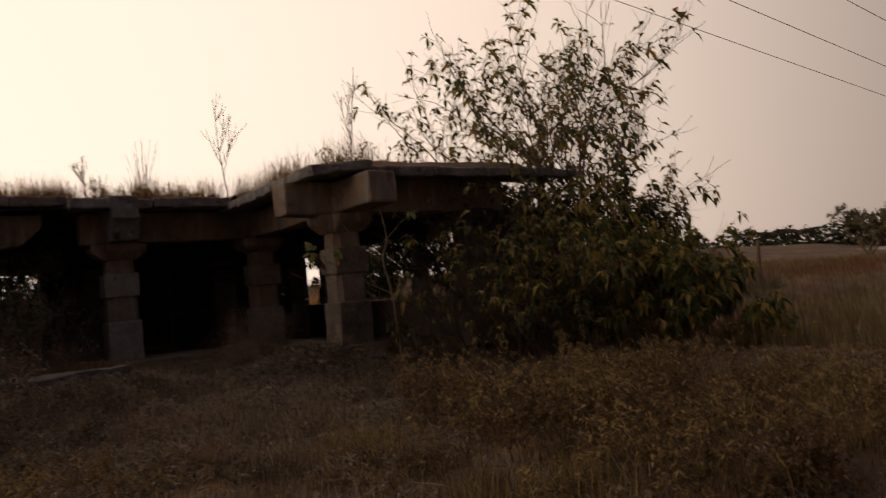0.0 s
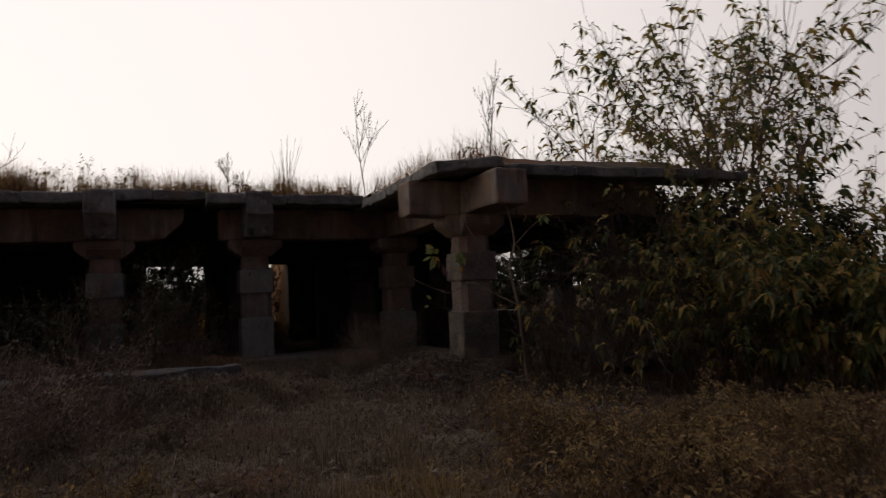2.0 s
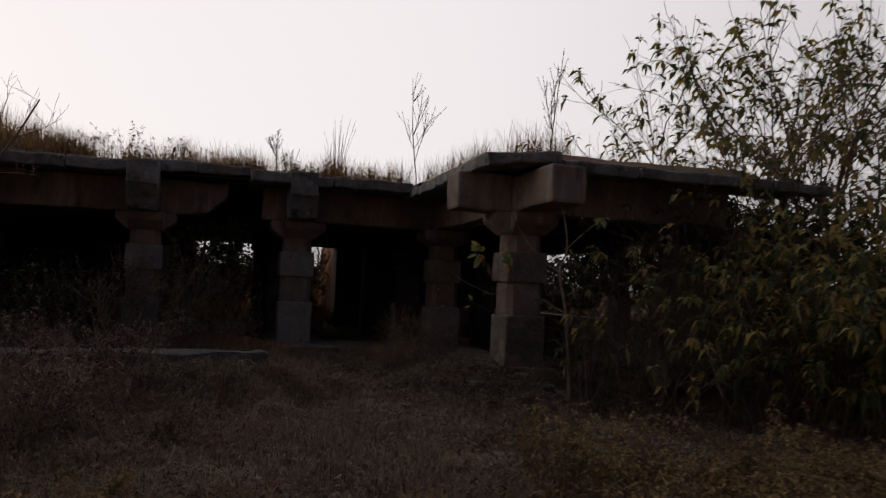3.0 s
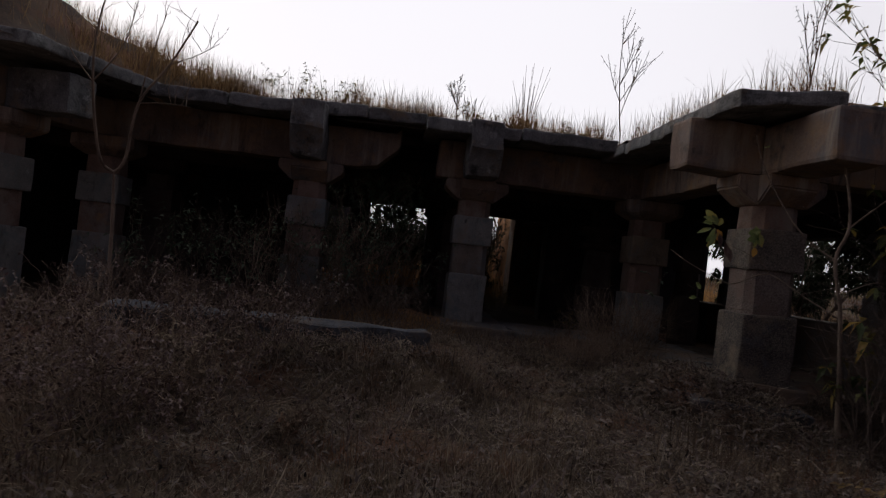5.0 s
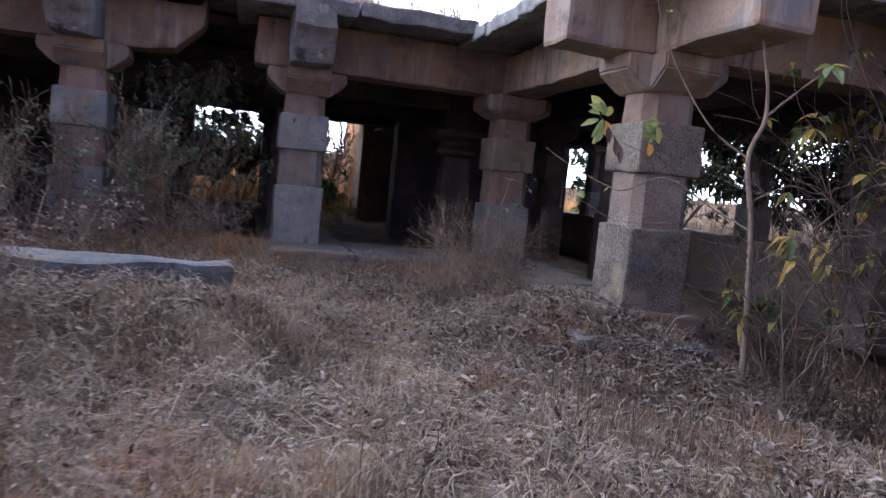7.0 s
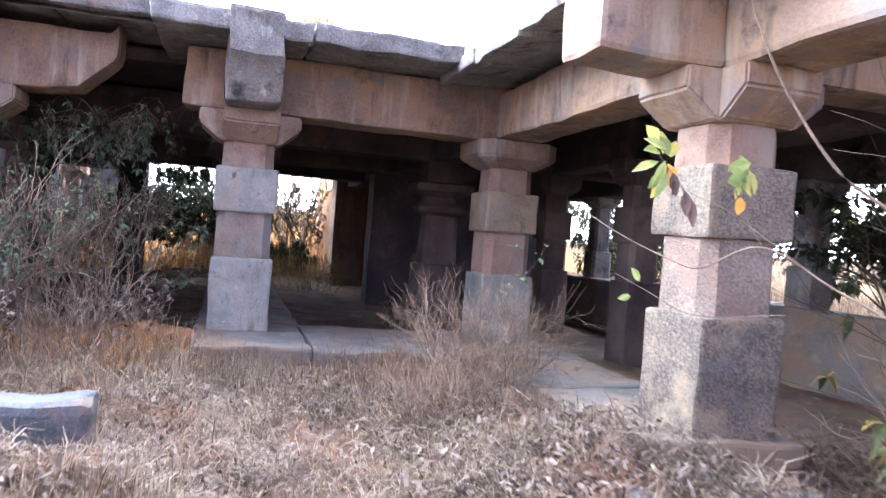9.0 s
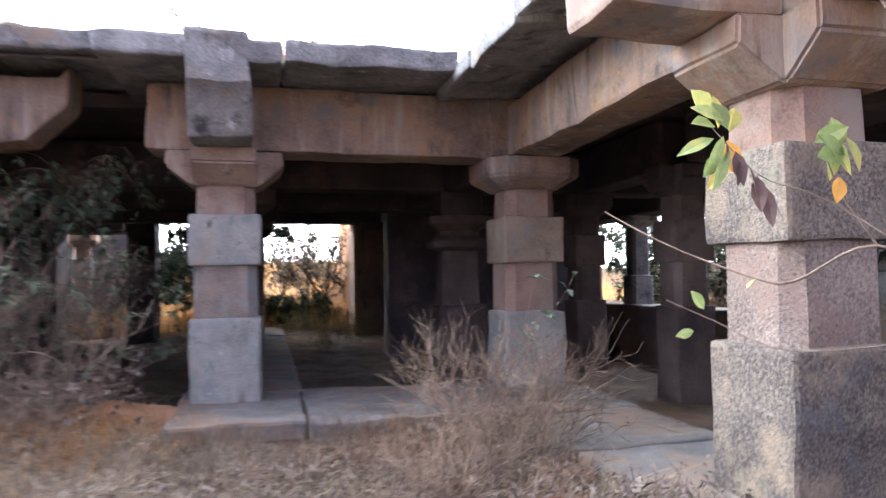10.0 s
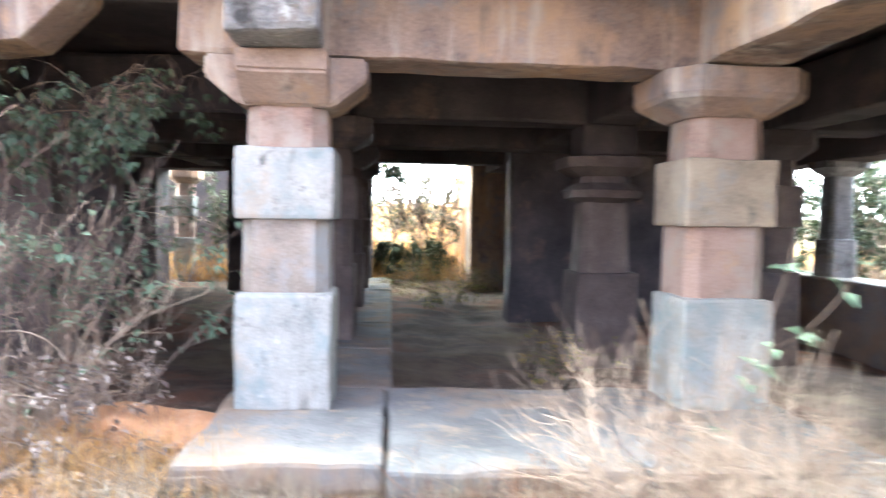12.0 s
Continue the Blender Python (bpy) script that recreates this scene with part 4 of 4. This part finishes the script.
bough(v, f, [(5.19, 2.86, 0.85), (4.96, 2.62, 1.02), (4.72, 2.34, 1.22), (4.62, 2.05, 1.09), (4.56, 1.92, 1.10), (4.36, 1.66, 1.24), (4.2, 1.46, 1.39)], 0.008, 0.003)
bough(v, f, [(4.72, 2.34, 1.22), (4.70, 2.20, 1.42), (4.72, 2.12, 1.56)], 0.004, 0.003)
bough(v, f, [(4.86, 2.5, 1.12), (4.70, 2.12, 1.40), (4.60, 1.92, 1.50), (4.55, 1.72, 1.72)], 0.004, 0.002)
bough(v, f, [(4.80, 2.45, 0.86), (4.62, 2.02, 0.82), (4.50, 1.76, 0.94), (4.44, 1.60, 1.02)], 0.003, 0.002)
bough(v, f, [(5.19, 2.86, 1.1), (5.05, 3.3, 1.25), (4.95, 3.7, 1.22), (5.0, 4.1, 1.4)], 0.006, 0.003)
bough(v, f, [(5.2, 2.96, 0.6), (5.35, 3.3, 0.9), (5.6, 3.6, 1.3), (5.7, 3.9, 1.25)], 0.006, 0.003)
raw_mesh("trunk", v, f, BARK, ob, True)
lv, lf = [], []
for (x, y, z), count, length, down in [((4.56, 1.92, 1.10), 1, 0.08, 0.6), ((5.0, 3.5, 1.75), 4, 0.17, 0.8), ((5.32, 3.3, 2.2), 6, 0.17, 0.5), ((5.7, 3.9, 1.27), 6, 0.2, 0.4), ((5.0, 4.1, 1.42), 4, 0.18, 0.5),
                                       ((5.16, 2.9, 1.75), 3, 0.1, 0.5), ((5.05, 3.3, 1.2), 3, 0.14, 1.0), ((4.9, 2.06, 2.5), 2, 0.1, 0.3)]:
    a0 = rng.uniform(0, 6.28)
    for k in range(count):
        a = a0 + 2.4 * k
        broad_leaf(lv, lf, Vector((x, y, z)), Vector((math.cos(a), math.sin(a), rng.uniform(-0.2, 0.7) - down)), length * rng.uniform(0.75, 1.1), length * rng.uniform(0.21, 0.26), rng, rng.uniform(0.1, 0.45))


def fan(verts, faces, at, ways, length, width):
    """Leaves spread from one node, their blades turned to the open court."""
    for dy, dz in ways:
        p = Vector(at) + Vector((rng.uniform(-0.04, 0.04), rng.uniform(-0.05, 0.05), rng.uniform(-0.07, 0.06)))
        broad_leaf(verts, faces, p, Vector((rng.uniform(-0.2, 0.4), dy, dz)), length * rng.uniform(0.75, 1.15), width * rng.uniform(0.85, 1.15), rng, rng.uniform(0.0, 0.25), (1, rng.uniform(-0.5, 0.5), rng.uniform(0, 0.7)))


fan(lv, lf, (4.56, 1.79, 1.69), [(-1, 0.1), (-0.9, 0.4), (-0.5, 0.9), (-0.25, 1), (0.05, 1), (-0.7, 0.6)], 0.16, 0.036)
fan(lv, lf, (4.56, 1.80, 1.60), [(-0.85, -0.3), (-0.8, -0.55), (-0.6, -0.85), (-0.4, -1), (-0.7, -0.7)], 0.16, 0.03)
fan(lv, lf, (4.72, 2.14, 1.60), [(-1, 0.05), (-0.75, 0.45), (-0.35, 1), (-0.1, -1), (0.1, -0.9), (0.5, 0.4), (0.8, -0.7)], 0.15, 0.034)
fan(lv, lf, (4.47, 1.70, 0.96), [(-1, -0.15), (-0.5, 0.6)], 0.12, 0.022)
dv, df = [], []
for y in (1.79, 1.83, 1.86, 1.89, 1.92, 1.96):
    p = Vector((4.58, y, 1.5 + (1.92 - y) * 1.05))
    broad_leaf(dv, df, p, Vector((0.1, rng.uniform(-0.4, 0.25), -1)), rng.uniform(0.10, 0.15), rng.uniform(0.022, 0.03), rng, 0.1, (1, rng.uniform(-0.9, 0.9), 0.1))
ov, of = [], []
fan(ov, of, (4.58, 1.83, 1.60), [(0.12, -1)], 0.16, 0.046)
fan(ov, of, (4.74, 2.16, 1.46), [(-0.2, -1)], 0.10, 0.03)
raw_mesh("orange_leaves", ov, of, ORANGE_LEAF, ob)["label"] = "orange ageing leaves"
raw_mesh("withered_leaves", dv, df, BROWN_LEAF, ob)["label"] = "withered dark brown hanging leaves"
raw_mesh("crown", lv, lf, BIG_LEAF, ob)
tagged(ob, "slender sapling with a few large green and yellow leaves", "sapling")

# ---- dry bush on the plinth's edge ----
plant("dry_bush", (2.35, 1.58, ground_z(2.35, 1.58)), 61, "bare pale twiggy bush beside the plinth", "bush", stems=36, length=0.44, radius=0.0048, depth=3, tilt=0.48, wander=0.15, lift=0.02, kids=(1, 3), spread=0.85, shrink=0.72, minr=0.0015, wood=TWIG, foot=0.2)
plant("dry_bush", (2.9, 1.05, ground_z(2.9, 1.05)), 62, "low bare twiggy bush in the dry grass", "bush", stems=34, length=0.24, radius=0.005, depth=3, tilt=0.9, wander=0.2, kids=(1, 2), spread=0.9, shrink=0.75, minr=0.0018, wood=TWIG, foot=0.12)
for k, (x, y, s) in enumerate([(2.0, 2.0, 0.5), (2.7, 1.85, 0.42), (1.9, 1.2, 0.3), (3.1, 1.55, 0.3), (2.5, 0.75, 0.26), (1.6, 0.5, 0.22), (1.5, -0.2, 0.2)]):
    plant("dry_weed", (x, y, ground_z(x, y)), 640 + k, "thin pale branched dry weed beside the plinth", "weed", "dry weeds", stems=7, length=s, radius=0.0035, depth=2, tilt=0.4, wander=0.2, lift=0.03, kids=(2, 3), spread=0.8, shrink=0.7, minr=0.0015, wood=STRAW, foot=0.07)
plant("weed", (1.7, 1.75, -0.02), 63, "small green sprig rising from the dry bush", "weed", stems=1, length=0.75, radius=0.005, depth=1, tilt=0.1, leaves=4, leaf_len=0.12, leaf_w=0.03, share=0.35, leaf_mat=DARK_LEAF, wood=TWIG, foot=0.03)

# ---- undergrowth before the shaded pillars ----
rng = random.Random(90)
for k in range(15):
    y = -1.35 - 0.31 * k + rng.uniform(-0.1, 0.1)
    x = rng.uniform(0.45, 2.1)
    plant("dry_shrub", (x, y, ground_z(x, y)), 200 + k, "tangled bare dry shrub before the shaded pillars", "shrub", "dry shrubs before the hall", stems=rng.randint(6, 10), length=rng.uniform(0.22, 0.42), radius=0.006, depth=3, tilt=0.6,
          wander=0.17, kids=(1, 3), spread=0.75, shrink=0.72, minr=0.0022, wood=TWIG, leaves=2 if k % 3 == 0 else 0, leaf_len=0.07, leaf_w=0.018, share=0.25, leaf_mat=LITTER, foot=0.12)
for k, (x, y) in enumerate([(5.3, -4.6), (4.75, -3.4), (6.3, -5.2), (6.6, -4.3), (3.2, -5.2), (4.7, -2.7), (4.6, -4.1), (7.4, -4.9), (6.2, -3.2), (6.9, -3.9), (5.7, -3.0), (7.6, -3.5), (6.0, -3.9), (8.2, -4.2), (7.2, -3.2)]):
    plant("dry_shrub", (x, y, ground_z(x, y)), 230 + k, "low dark dry shrub in the grass", "shrub", "dry shrubs before the hall", stems=9, length=0.36 if k < 8 else 0.46, radius=0.006, depth=3, tilt=0.85, wander=0.2, kids=(1, 3), spread=0.85, shrink=0.72,
          minr=0.002, wood=TWIG, leaves=2, leaf_len=0.05, leaf_w=0.012, share=0.3, leaf_mat=BROWN_LEAF, foot=0.12)
for k, (x, y, s) in enumerate([(0.3, -1.7, 0.8), (-0.2, -2.1, 1.0), (0.6, -2.7, 0.85), (0.5, -2.9, 0.95), (1.2, -3.4, 0.8)]):
    plant("tall_dry_shrub", (x, y, ground_z(x, y)), 270 + k, "tall pale bare shrub with a few small leaves", "shrub", "dry shrubs before the hall", stems=5, length=s, radius=0.011, depth=3, tilt=0.3, wander=0.15, kids=(1, 3), spread=0.6, shrink=0.66,
          minr=0.0025, wood=TWIG, leaves=2, leaf_len=0.07, leaf_w=0.018, share=0.15, leaf_mat=DARK_LEAF, foot=0.15)
ob = empty("bare_tree", (2.6, -5.15, ground_z(2.6, -5.15)))
v, f = [], []
rng = random.Random(250)
for pts, r0 in (([(0, 0, -0.1), (0, 0.0, 0.9), (0, -0.07, 1.9)], 0.035), ([(0, -0.07, 1.9), (0, -0.28, 2.1), (0.1, -0.42, 3.0), (0.05, -0.46, 3.7), (0, -0.38, 4.3)], 0.022), ([(0, -0.07, 1.9), (0, 0.05, 2.1), (0.05, 0.15, 2.8), (0, 0.46, 3.35), (0, 0.75, 3.95)], 0.024),
                ([(0, 0.46, 3.35), (0.05, 0.8, 3.5), (0, 1.05, 3.7)], 0.009), ([(0.05, 0.15, 2.8), (0.2, 0.5, 2.82), (0.25, 0.85, 2.8)], 0.008), ([(0.05, 0.15, 2.8), (0, 0.2, 3.3), (0, 0.35, 4.0)], 0.01),
                ([(0.1, -0.42, 3.0), (0.1, -0.1, 3.5), (0.05, 0.0, 4.1)], 0.011), ([(0.1, -0.42, 3.0), (0.1, -0.75, 3.4), (0.1, -0.9, 3.9)], 0.009)):
    bough(v, f, pts, r0, r0 * 0.45)
    for _ in range(4 if r0 < 0.03 else 0):
        p = Vector(pts[-1]).lerp(Vector(pts[-2]), rng.uniform(0, 0.9))
        grow(rng, v, f, p, Vector((rng.gauss(0, 0.5), rng.gauss(0, 0.6), 0.7)), rng.uniform(0.15, 0.35), 0.005, 1, [], kids=(1, 2), minr=0.0025)
raw_mesh("trunk", v, f, TWIG, ob, True)
tagged(ob, "leafless grey forked small tree before the wing's eave", "tree")
# creepers that hang from the roof by the broken beam
for k, (x, y, z) in enumerate([(-0.9, -1.3, 2.3), (-1.0, -1.9, 2.2), (-1.1, -2.4, 2.1)]):
    plant("creeper", (x, y, z), 260 + k, "dark green leafy creeper hanging from the stone roof", "creeper", "creepers on the roof edge", stems=6, length=0.5, radius=0.005, depth=2, tilt=0.9, wander=0.25, lift=-0.28, kids=(2, 3), spread=0.9, shrink=0.75,
          leaves=4, leaf_len=0.09, leaf_w=0.024, share=0.3, leaf_mat=DARK_LEAF, wood=TWIG, foot=0.05)
for k, (x, y, z) in enumerate([(-11.9, -2.1, 2.62), (-11.9, -1.3, 2.62), (-11.9, 0.3, 2.62)]):
    plant("creeper", (x, y, z), 290 + k, "dark leafy creeper hanging in the rear opening", "creeper", "creepers in the rear openings", stems=6, length=0.34, radius=0.005, depth=2, tilt=0.9, wander=0.25, lift=-0.3, kids=(2, 3), spread=0.9, shrink=0.75,
          leaves=4, leaf_len=0.10, leaf_w=0.028, share=0.6, leaf_mat=FAR_LEAF, wood=TWIG, foot=0.05)
for k, (x, y) in enumerate([(0.2, -1.75), (0.3, -2.4), (0.8, -3.6), (0.6, -4.4), (1.0, -5.0), (-0.9, -1.6), (-1.2, -2.3), (-0.2, -2.4)]):
    plant("green_shrub", (x, y, ground_z(x, y)), 280 + k, "dark green shrub growing between the pillars", "shrub", "green shrubs between the pillars", stems=6, length=0.75, radius=0.008, depth=3, tilt=0.35, leaves=2, leaf_len=0.10, leaf_w=0.024, share=0.16, leaf_mat=DARK_LEAF, kids=(1, 3), spread=0.7)

ob = empty("dry_stalk", (0, 0, 0))
sv, sf = [], []
bough(sv, sf, [(5.01, -1.89, -0.33), (4.28, -1.67, -0.22), (3.17, -1.39, -0.12)], 0.0045, 0.003)
bough(sv, sf, [(3.17, -1.39, -0.12), (2.81, -1.34, -0.07), (2.46, -1.33, -0.02)], 0.003, 0.0015)
raw_mesh("stem", sv, sf, STRAW, ob, True)
tagged(ob, "long pale bent dry stalk leaning over the grass", "stalk")

# ---- weeds in the foreground grass ----
rng = random.Random(120)
for k in range(100):
    x, y = rng.uniform(5.8, 13.5), rng.uniform(-3.5, 4.5)
    if k < 70:
        x, y = rng.uniform(9.0, 13.4), rng.uniform(-0.2, 3.6)
    if abs(y - (-1.55 + 0.25 * max(0, 11 - x))) < 0.8:
        continue
    plant("dry_weed", (x, y, ground_z(x, y)), 300 + k % 13, "thin dry branched weed in the grass", "weed", "dry weeds", stems=rng.randint(4, 8), length=rng.uniform(0.18, 0.42), radius=0.0035, depth=2, tilt=0.5, wander=0.18, kids=(2, 3), spread=0.65,
          shrink=0.7, minr=0.0017, wood=GRASS, leaves=3, leaf_len=0.06, leaf_w=0.012, share=0.45, leaf_mat=GRASS if x < 8.8 else OLIVE_GRASS, foot=0.05)

# ---- plants on the roof ----
for k, (x, y, h, n) in enumerate([(-0.4, 2.12, 2.15, 1), (2.0, 4.05, 2.0, 1), (-0.9, -0.75, 1.0, 1)]):
    plant("roof_weed", (x, y, roof_z(x, y)), 400 + k, "tall dry seeded weed standing on the roof", "weed", "weeds on the roof", stems=n, length=h * 0.62, radius=0.016, depth=2, tilt=0.08, wander=0.05, lift=0.08, kids=(4, 6), spread=0.6, shrink=0.5, minr=0.004,
          wood=TWIG, leaves=2, leaf_len=0.05, leaf_w=0.010, share=0.6, leaf_mat=LITTER, foot=0.02)
for k, (x, y, s) in enumerate([(-1.5, -3.6, 0.52), (-1.2, -3.1, 0.36), (-1.3, -2.55, 0.36), (-1.2, -1.9, 0.3), (-0.9, -0.55, 0.3), (-1.1, -0.2, 0.25), (-0.7, 1.3, 0.22)]):
    plant("roof_shrub", (x, y, roof_z(x, y)), 420 + k, "small leafy shrub growing on the roof", "shrub", "shrubs on the roof", stems=4, length=s, radius=0.008, depth=2, tilt=0.55, leaves=3, leaf_len=0.07, leaf_w=0.016, share=0.5, leaf_mat=LEAF, wood=TWIG, kids=(2, 3), foot=0.03)


def plume(at, seed, height):
    """A tuft of tall grass with feathery heads."""
    rng = random.Random(seed)
    ob = empty("grass_tuft", at)
    v, f = [], []
    for _ in range(16):
        a, t = rng.uniform(0, 6.28), rng.uniform(0.02, 0.16)
        w = Vector((math.cos(a) * t, math.sin(a) * t, 1))
        h = height * rng.uniform(0.6, 1.05)
        p0 = Vector((math.cos(a) * 0.05, math.sin(a) * 0.05, -0.03))
        bough(v, f, [p0, p0 + w * h * 0.5, p0 + Vector((w.x * 1.6, w.y * 1.6, 1)) * h], 0.006, 0.003, 3)
    raw_mesh("tuft", v, f, ROOF_GRASS, ob)
    tagged(ob, "tuft of tall dry plume grass on the roof", "grass tuft", "grass tufts on the roof")


for k, (x, y, h) in enumerate([(-2.0, 0.68, 1.75), (-1.9, 0.5, 1.1), (-0.8, -0.5, 0.7), (-0.5, 3.4, 0.9)]):
    plume((x, y, roof_z(x, y)), 440 + k, h)

# ---- growth on the hall's earth floor ----
for k, (x, y, s) in enumerate([(-7.6, 1.3, 0.26), (-9.6, 0.85, 0.34), (-10.6, 1.5, 0.42), (-8.6, 1.9, 0.34), (-11.0, 0.7, 0.38), (-2.0, 2.0, 0.26)]):
    plant("hall_weed", (x, y, ground_z(x, y)), 480 + k, "tangled dry brown weed on the hall's earth floor", "weed", "weeds inside the hall", stems=9, length=s, radius=0.006, depth=3, tilt=0.6, wander=0.2, kids=(1, 3), spread=0.85, shrink=0.72, minr=0.002,
          wood=TWIG, leaves=2, leaf_len=0.06, leaf_w=0.015, share=0.14, leaf_mat=LEAF, foot=0.15)

# ---- growth behind the hall, seen through its openings ----
rng = random.Random(500)
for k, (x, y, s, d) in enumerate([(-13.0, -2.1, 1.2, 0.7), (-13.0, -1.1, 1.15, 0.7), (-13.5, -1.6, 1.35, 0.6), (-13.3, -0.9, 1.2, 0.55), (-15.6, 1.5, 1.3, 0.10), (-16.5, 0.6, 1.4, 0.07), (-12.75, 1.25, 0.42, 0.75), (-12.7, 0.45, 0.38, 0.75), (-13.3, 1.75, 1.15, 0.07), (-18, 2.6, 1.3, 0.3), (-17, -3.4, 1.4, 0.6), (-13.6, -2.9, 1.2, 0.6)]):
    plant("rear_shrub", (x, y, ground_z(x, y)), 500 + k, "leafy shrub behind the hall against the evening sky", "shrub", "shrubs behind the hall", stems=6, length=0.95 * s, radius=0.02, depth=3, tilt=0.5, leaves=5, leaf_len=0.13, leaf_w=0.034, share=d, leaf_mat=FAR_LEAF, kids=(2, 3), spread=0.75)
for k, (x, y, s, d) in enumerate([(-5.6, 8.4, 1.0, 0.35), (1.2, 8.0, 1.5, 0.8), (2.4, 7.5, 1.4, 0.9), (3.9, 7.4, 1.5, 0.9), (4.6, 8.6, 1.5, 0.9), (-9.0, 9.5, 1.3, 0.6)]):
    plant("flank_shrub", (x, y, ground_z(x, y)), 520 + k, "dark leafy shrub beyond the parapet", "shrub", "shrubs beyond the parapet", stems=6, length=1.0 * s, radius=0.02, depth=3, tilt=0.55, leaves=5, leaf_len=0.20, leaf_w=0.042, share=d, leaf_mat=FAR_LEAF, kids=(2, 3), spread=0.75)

for k, (x, y) in enumerate([(-6.2, 9.4), (0.6, 9.0), (2.4, 9.4), (-9.5, 11.2), (-4.4, 14.5)]):
    plant("flank_tree", (x, y, ground_z(x, y)), 540 + k, "leafy tree beyond the parapet with a hanging crown", "tree", "trees beyond the parapet", stems=3, length=1.55, radius=0.045, depth=4, tilt=0.4, leaves=4, leaf_len=0.2, leaf_w=0.05, share=0.26,
          leaf_mat=FAR_LEAF, kids=(2, 3), spread=0.7, shrink=0.66, lift=-0.015, wood_name="trunk")


def flank_place(rng):
    x, y = rng.uniform(-16, 3), rng.uniform(6.9, 19)
    return (x, y, ground_z(x, y))


blades("reddish_grass", 26000, flank_place, (0.3, 0.95), GRASS, "tall reddish dry grass beyond the parapet", 11, 0.25, 0.007)

plant("rear_tree", (-13.6, 1.25, ground_z(-13.6, 1.25)), 560, "thin dark tree standing in the rear doorway", "tree", stems=4, length=1.25, radius=0.04, depth=3, tilt=0.3, leaves=4, leaf_len=0.12, leaf_w=0.035, share=0.3, leaf_mat=FAR_LEAF,
      kids=(2, 3), spread=0.6, shrink=0.7, minr=0.012, wood_name="trunk")

for k, (x, y) in enumerate([(-14.2, 0.3), (-13.2, 1.7), (-13.9, 1.35)]):
    plant("rear_tree", (x, y, ground_z(x, y)), 570 + k, "thin bare dark tree behind the rear doorway", "tree", "trees behind the hall", stems=2, length=1.35, radius=0.045, depth=3, tilt=0.2, leaves=3, leaf_len=0.12, leaf_w=0.035, share=0.12, leaf_mat=FAR_LEAF,
          kids=(2, 3), spread=0.6, shrink=0.7, minr=0.011, wood_name="trunk", wood=DARK_BARK)

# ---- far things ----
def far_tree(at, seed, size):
    return plant("far_tree", at, seed, "distant round-crowned tree at the edge of the field", "tree", "distant trees", stems=3, length=size * 0.36, radius=size * 0.025, depth=3, tilt=0.4, leaves=4, leaf_len=size * 0.06, leaf_w=size * 0.018, share=0.55, leaf_mat=HAZED_LEAF,
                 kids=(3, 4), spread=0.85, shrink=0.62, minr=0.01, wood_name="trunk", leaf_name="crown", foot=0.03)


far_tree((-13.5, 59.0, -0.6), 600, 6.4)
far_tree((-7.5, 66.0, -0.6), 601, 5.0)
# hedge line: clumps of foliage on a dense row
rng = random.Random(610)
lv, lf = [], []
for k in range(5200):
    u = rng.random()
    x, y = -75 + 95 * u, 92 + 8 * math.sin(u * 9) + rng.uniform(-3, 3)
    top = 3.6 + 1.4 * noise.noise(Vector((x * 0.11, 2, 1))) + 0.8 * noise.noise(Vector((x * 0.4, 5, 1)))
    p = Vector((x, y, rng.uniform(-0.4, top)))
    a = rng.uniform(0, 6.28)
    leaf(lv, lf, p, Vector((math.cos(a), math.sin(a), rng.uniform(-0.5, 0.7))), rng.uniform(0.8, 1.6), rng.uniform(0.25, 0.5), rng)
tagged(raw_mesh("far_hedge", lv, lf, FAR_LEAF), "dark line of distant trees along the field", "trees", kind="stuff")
ob = part("boundary_wall", block((-30, 74, -0.8), (14, 74.4, 0.28), 0.03, 0.05, 620, 2.0), PALE_WALL)
tagged(ob, "low pale boundary wall far across the field", "wall", kind="structure")
ob = part("fence_post", prism([(-0.6, 0.06, 0.3), (1.35, 0.05, 0.3)], seed=621), TWIG)
ob.matrix_world = pose(1.2, 19.9, 0, 0, 4, 0)
tagged(ob, "thin wooden post standing in the field", "post")


def cable(a, b, sag):
    v, f = [], []
    a, b = Vector(a), Vector(b)
    tube(v, f, [a.lerp(b, t / 14) - Vector((0, 0, sag * 4 * (t / 14) * (1 - t / 14))) for t in range(15)], 0.013, 0.013, 4)
    tagged(raw_mesh("overhead_cable", v, f, WIRE), "thin black overhead cable crossing the sky", "cable", "overhead cables")


def along(way, d):
    return Vector((15.77, -3.30, 0.87)) + Vector(way) * d


def cable_through(a, b, da, db):
    p, q = along(a, da), along(b, db)
    cable(p + (p - q) * 0.9, q + (q - p) * 1.2, 0.0)


cable_through((-0.605, 0.722, 0.336), (-0.387, 0.907, 0.167), 30, 44)
cable_through((-0.500, 0.810, 0.307), (-0.381, 0.903, 0.200), 31, 38)
cable_through((-0.395, 0.876, 0.2755), (-0.371, 0.894, 0.249), 33, 35)
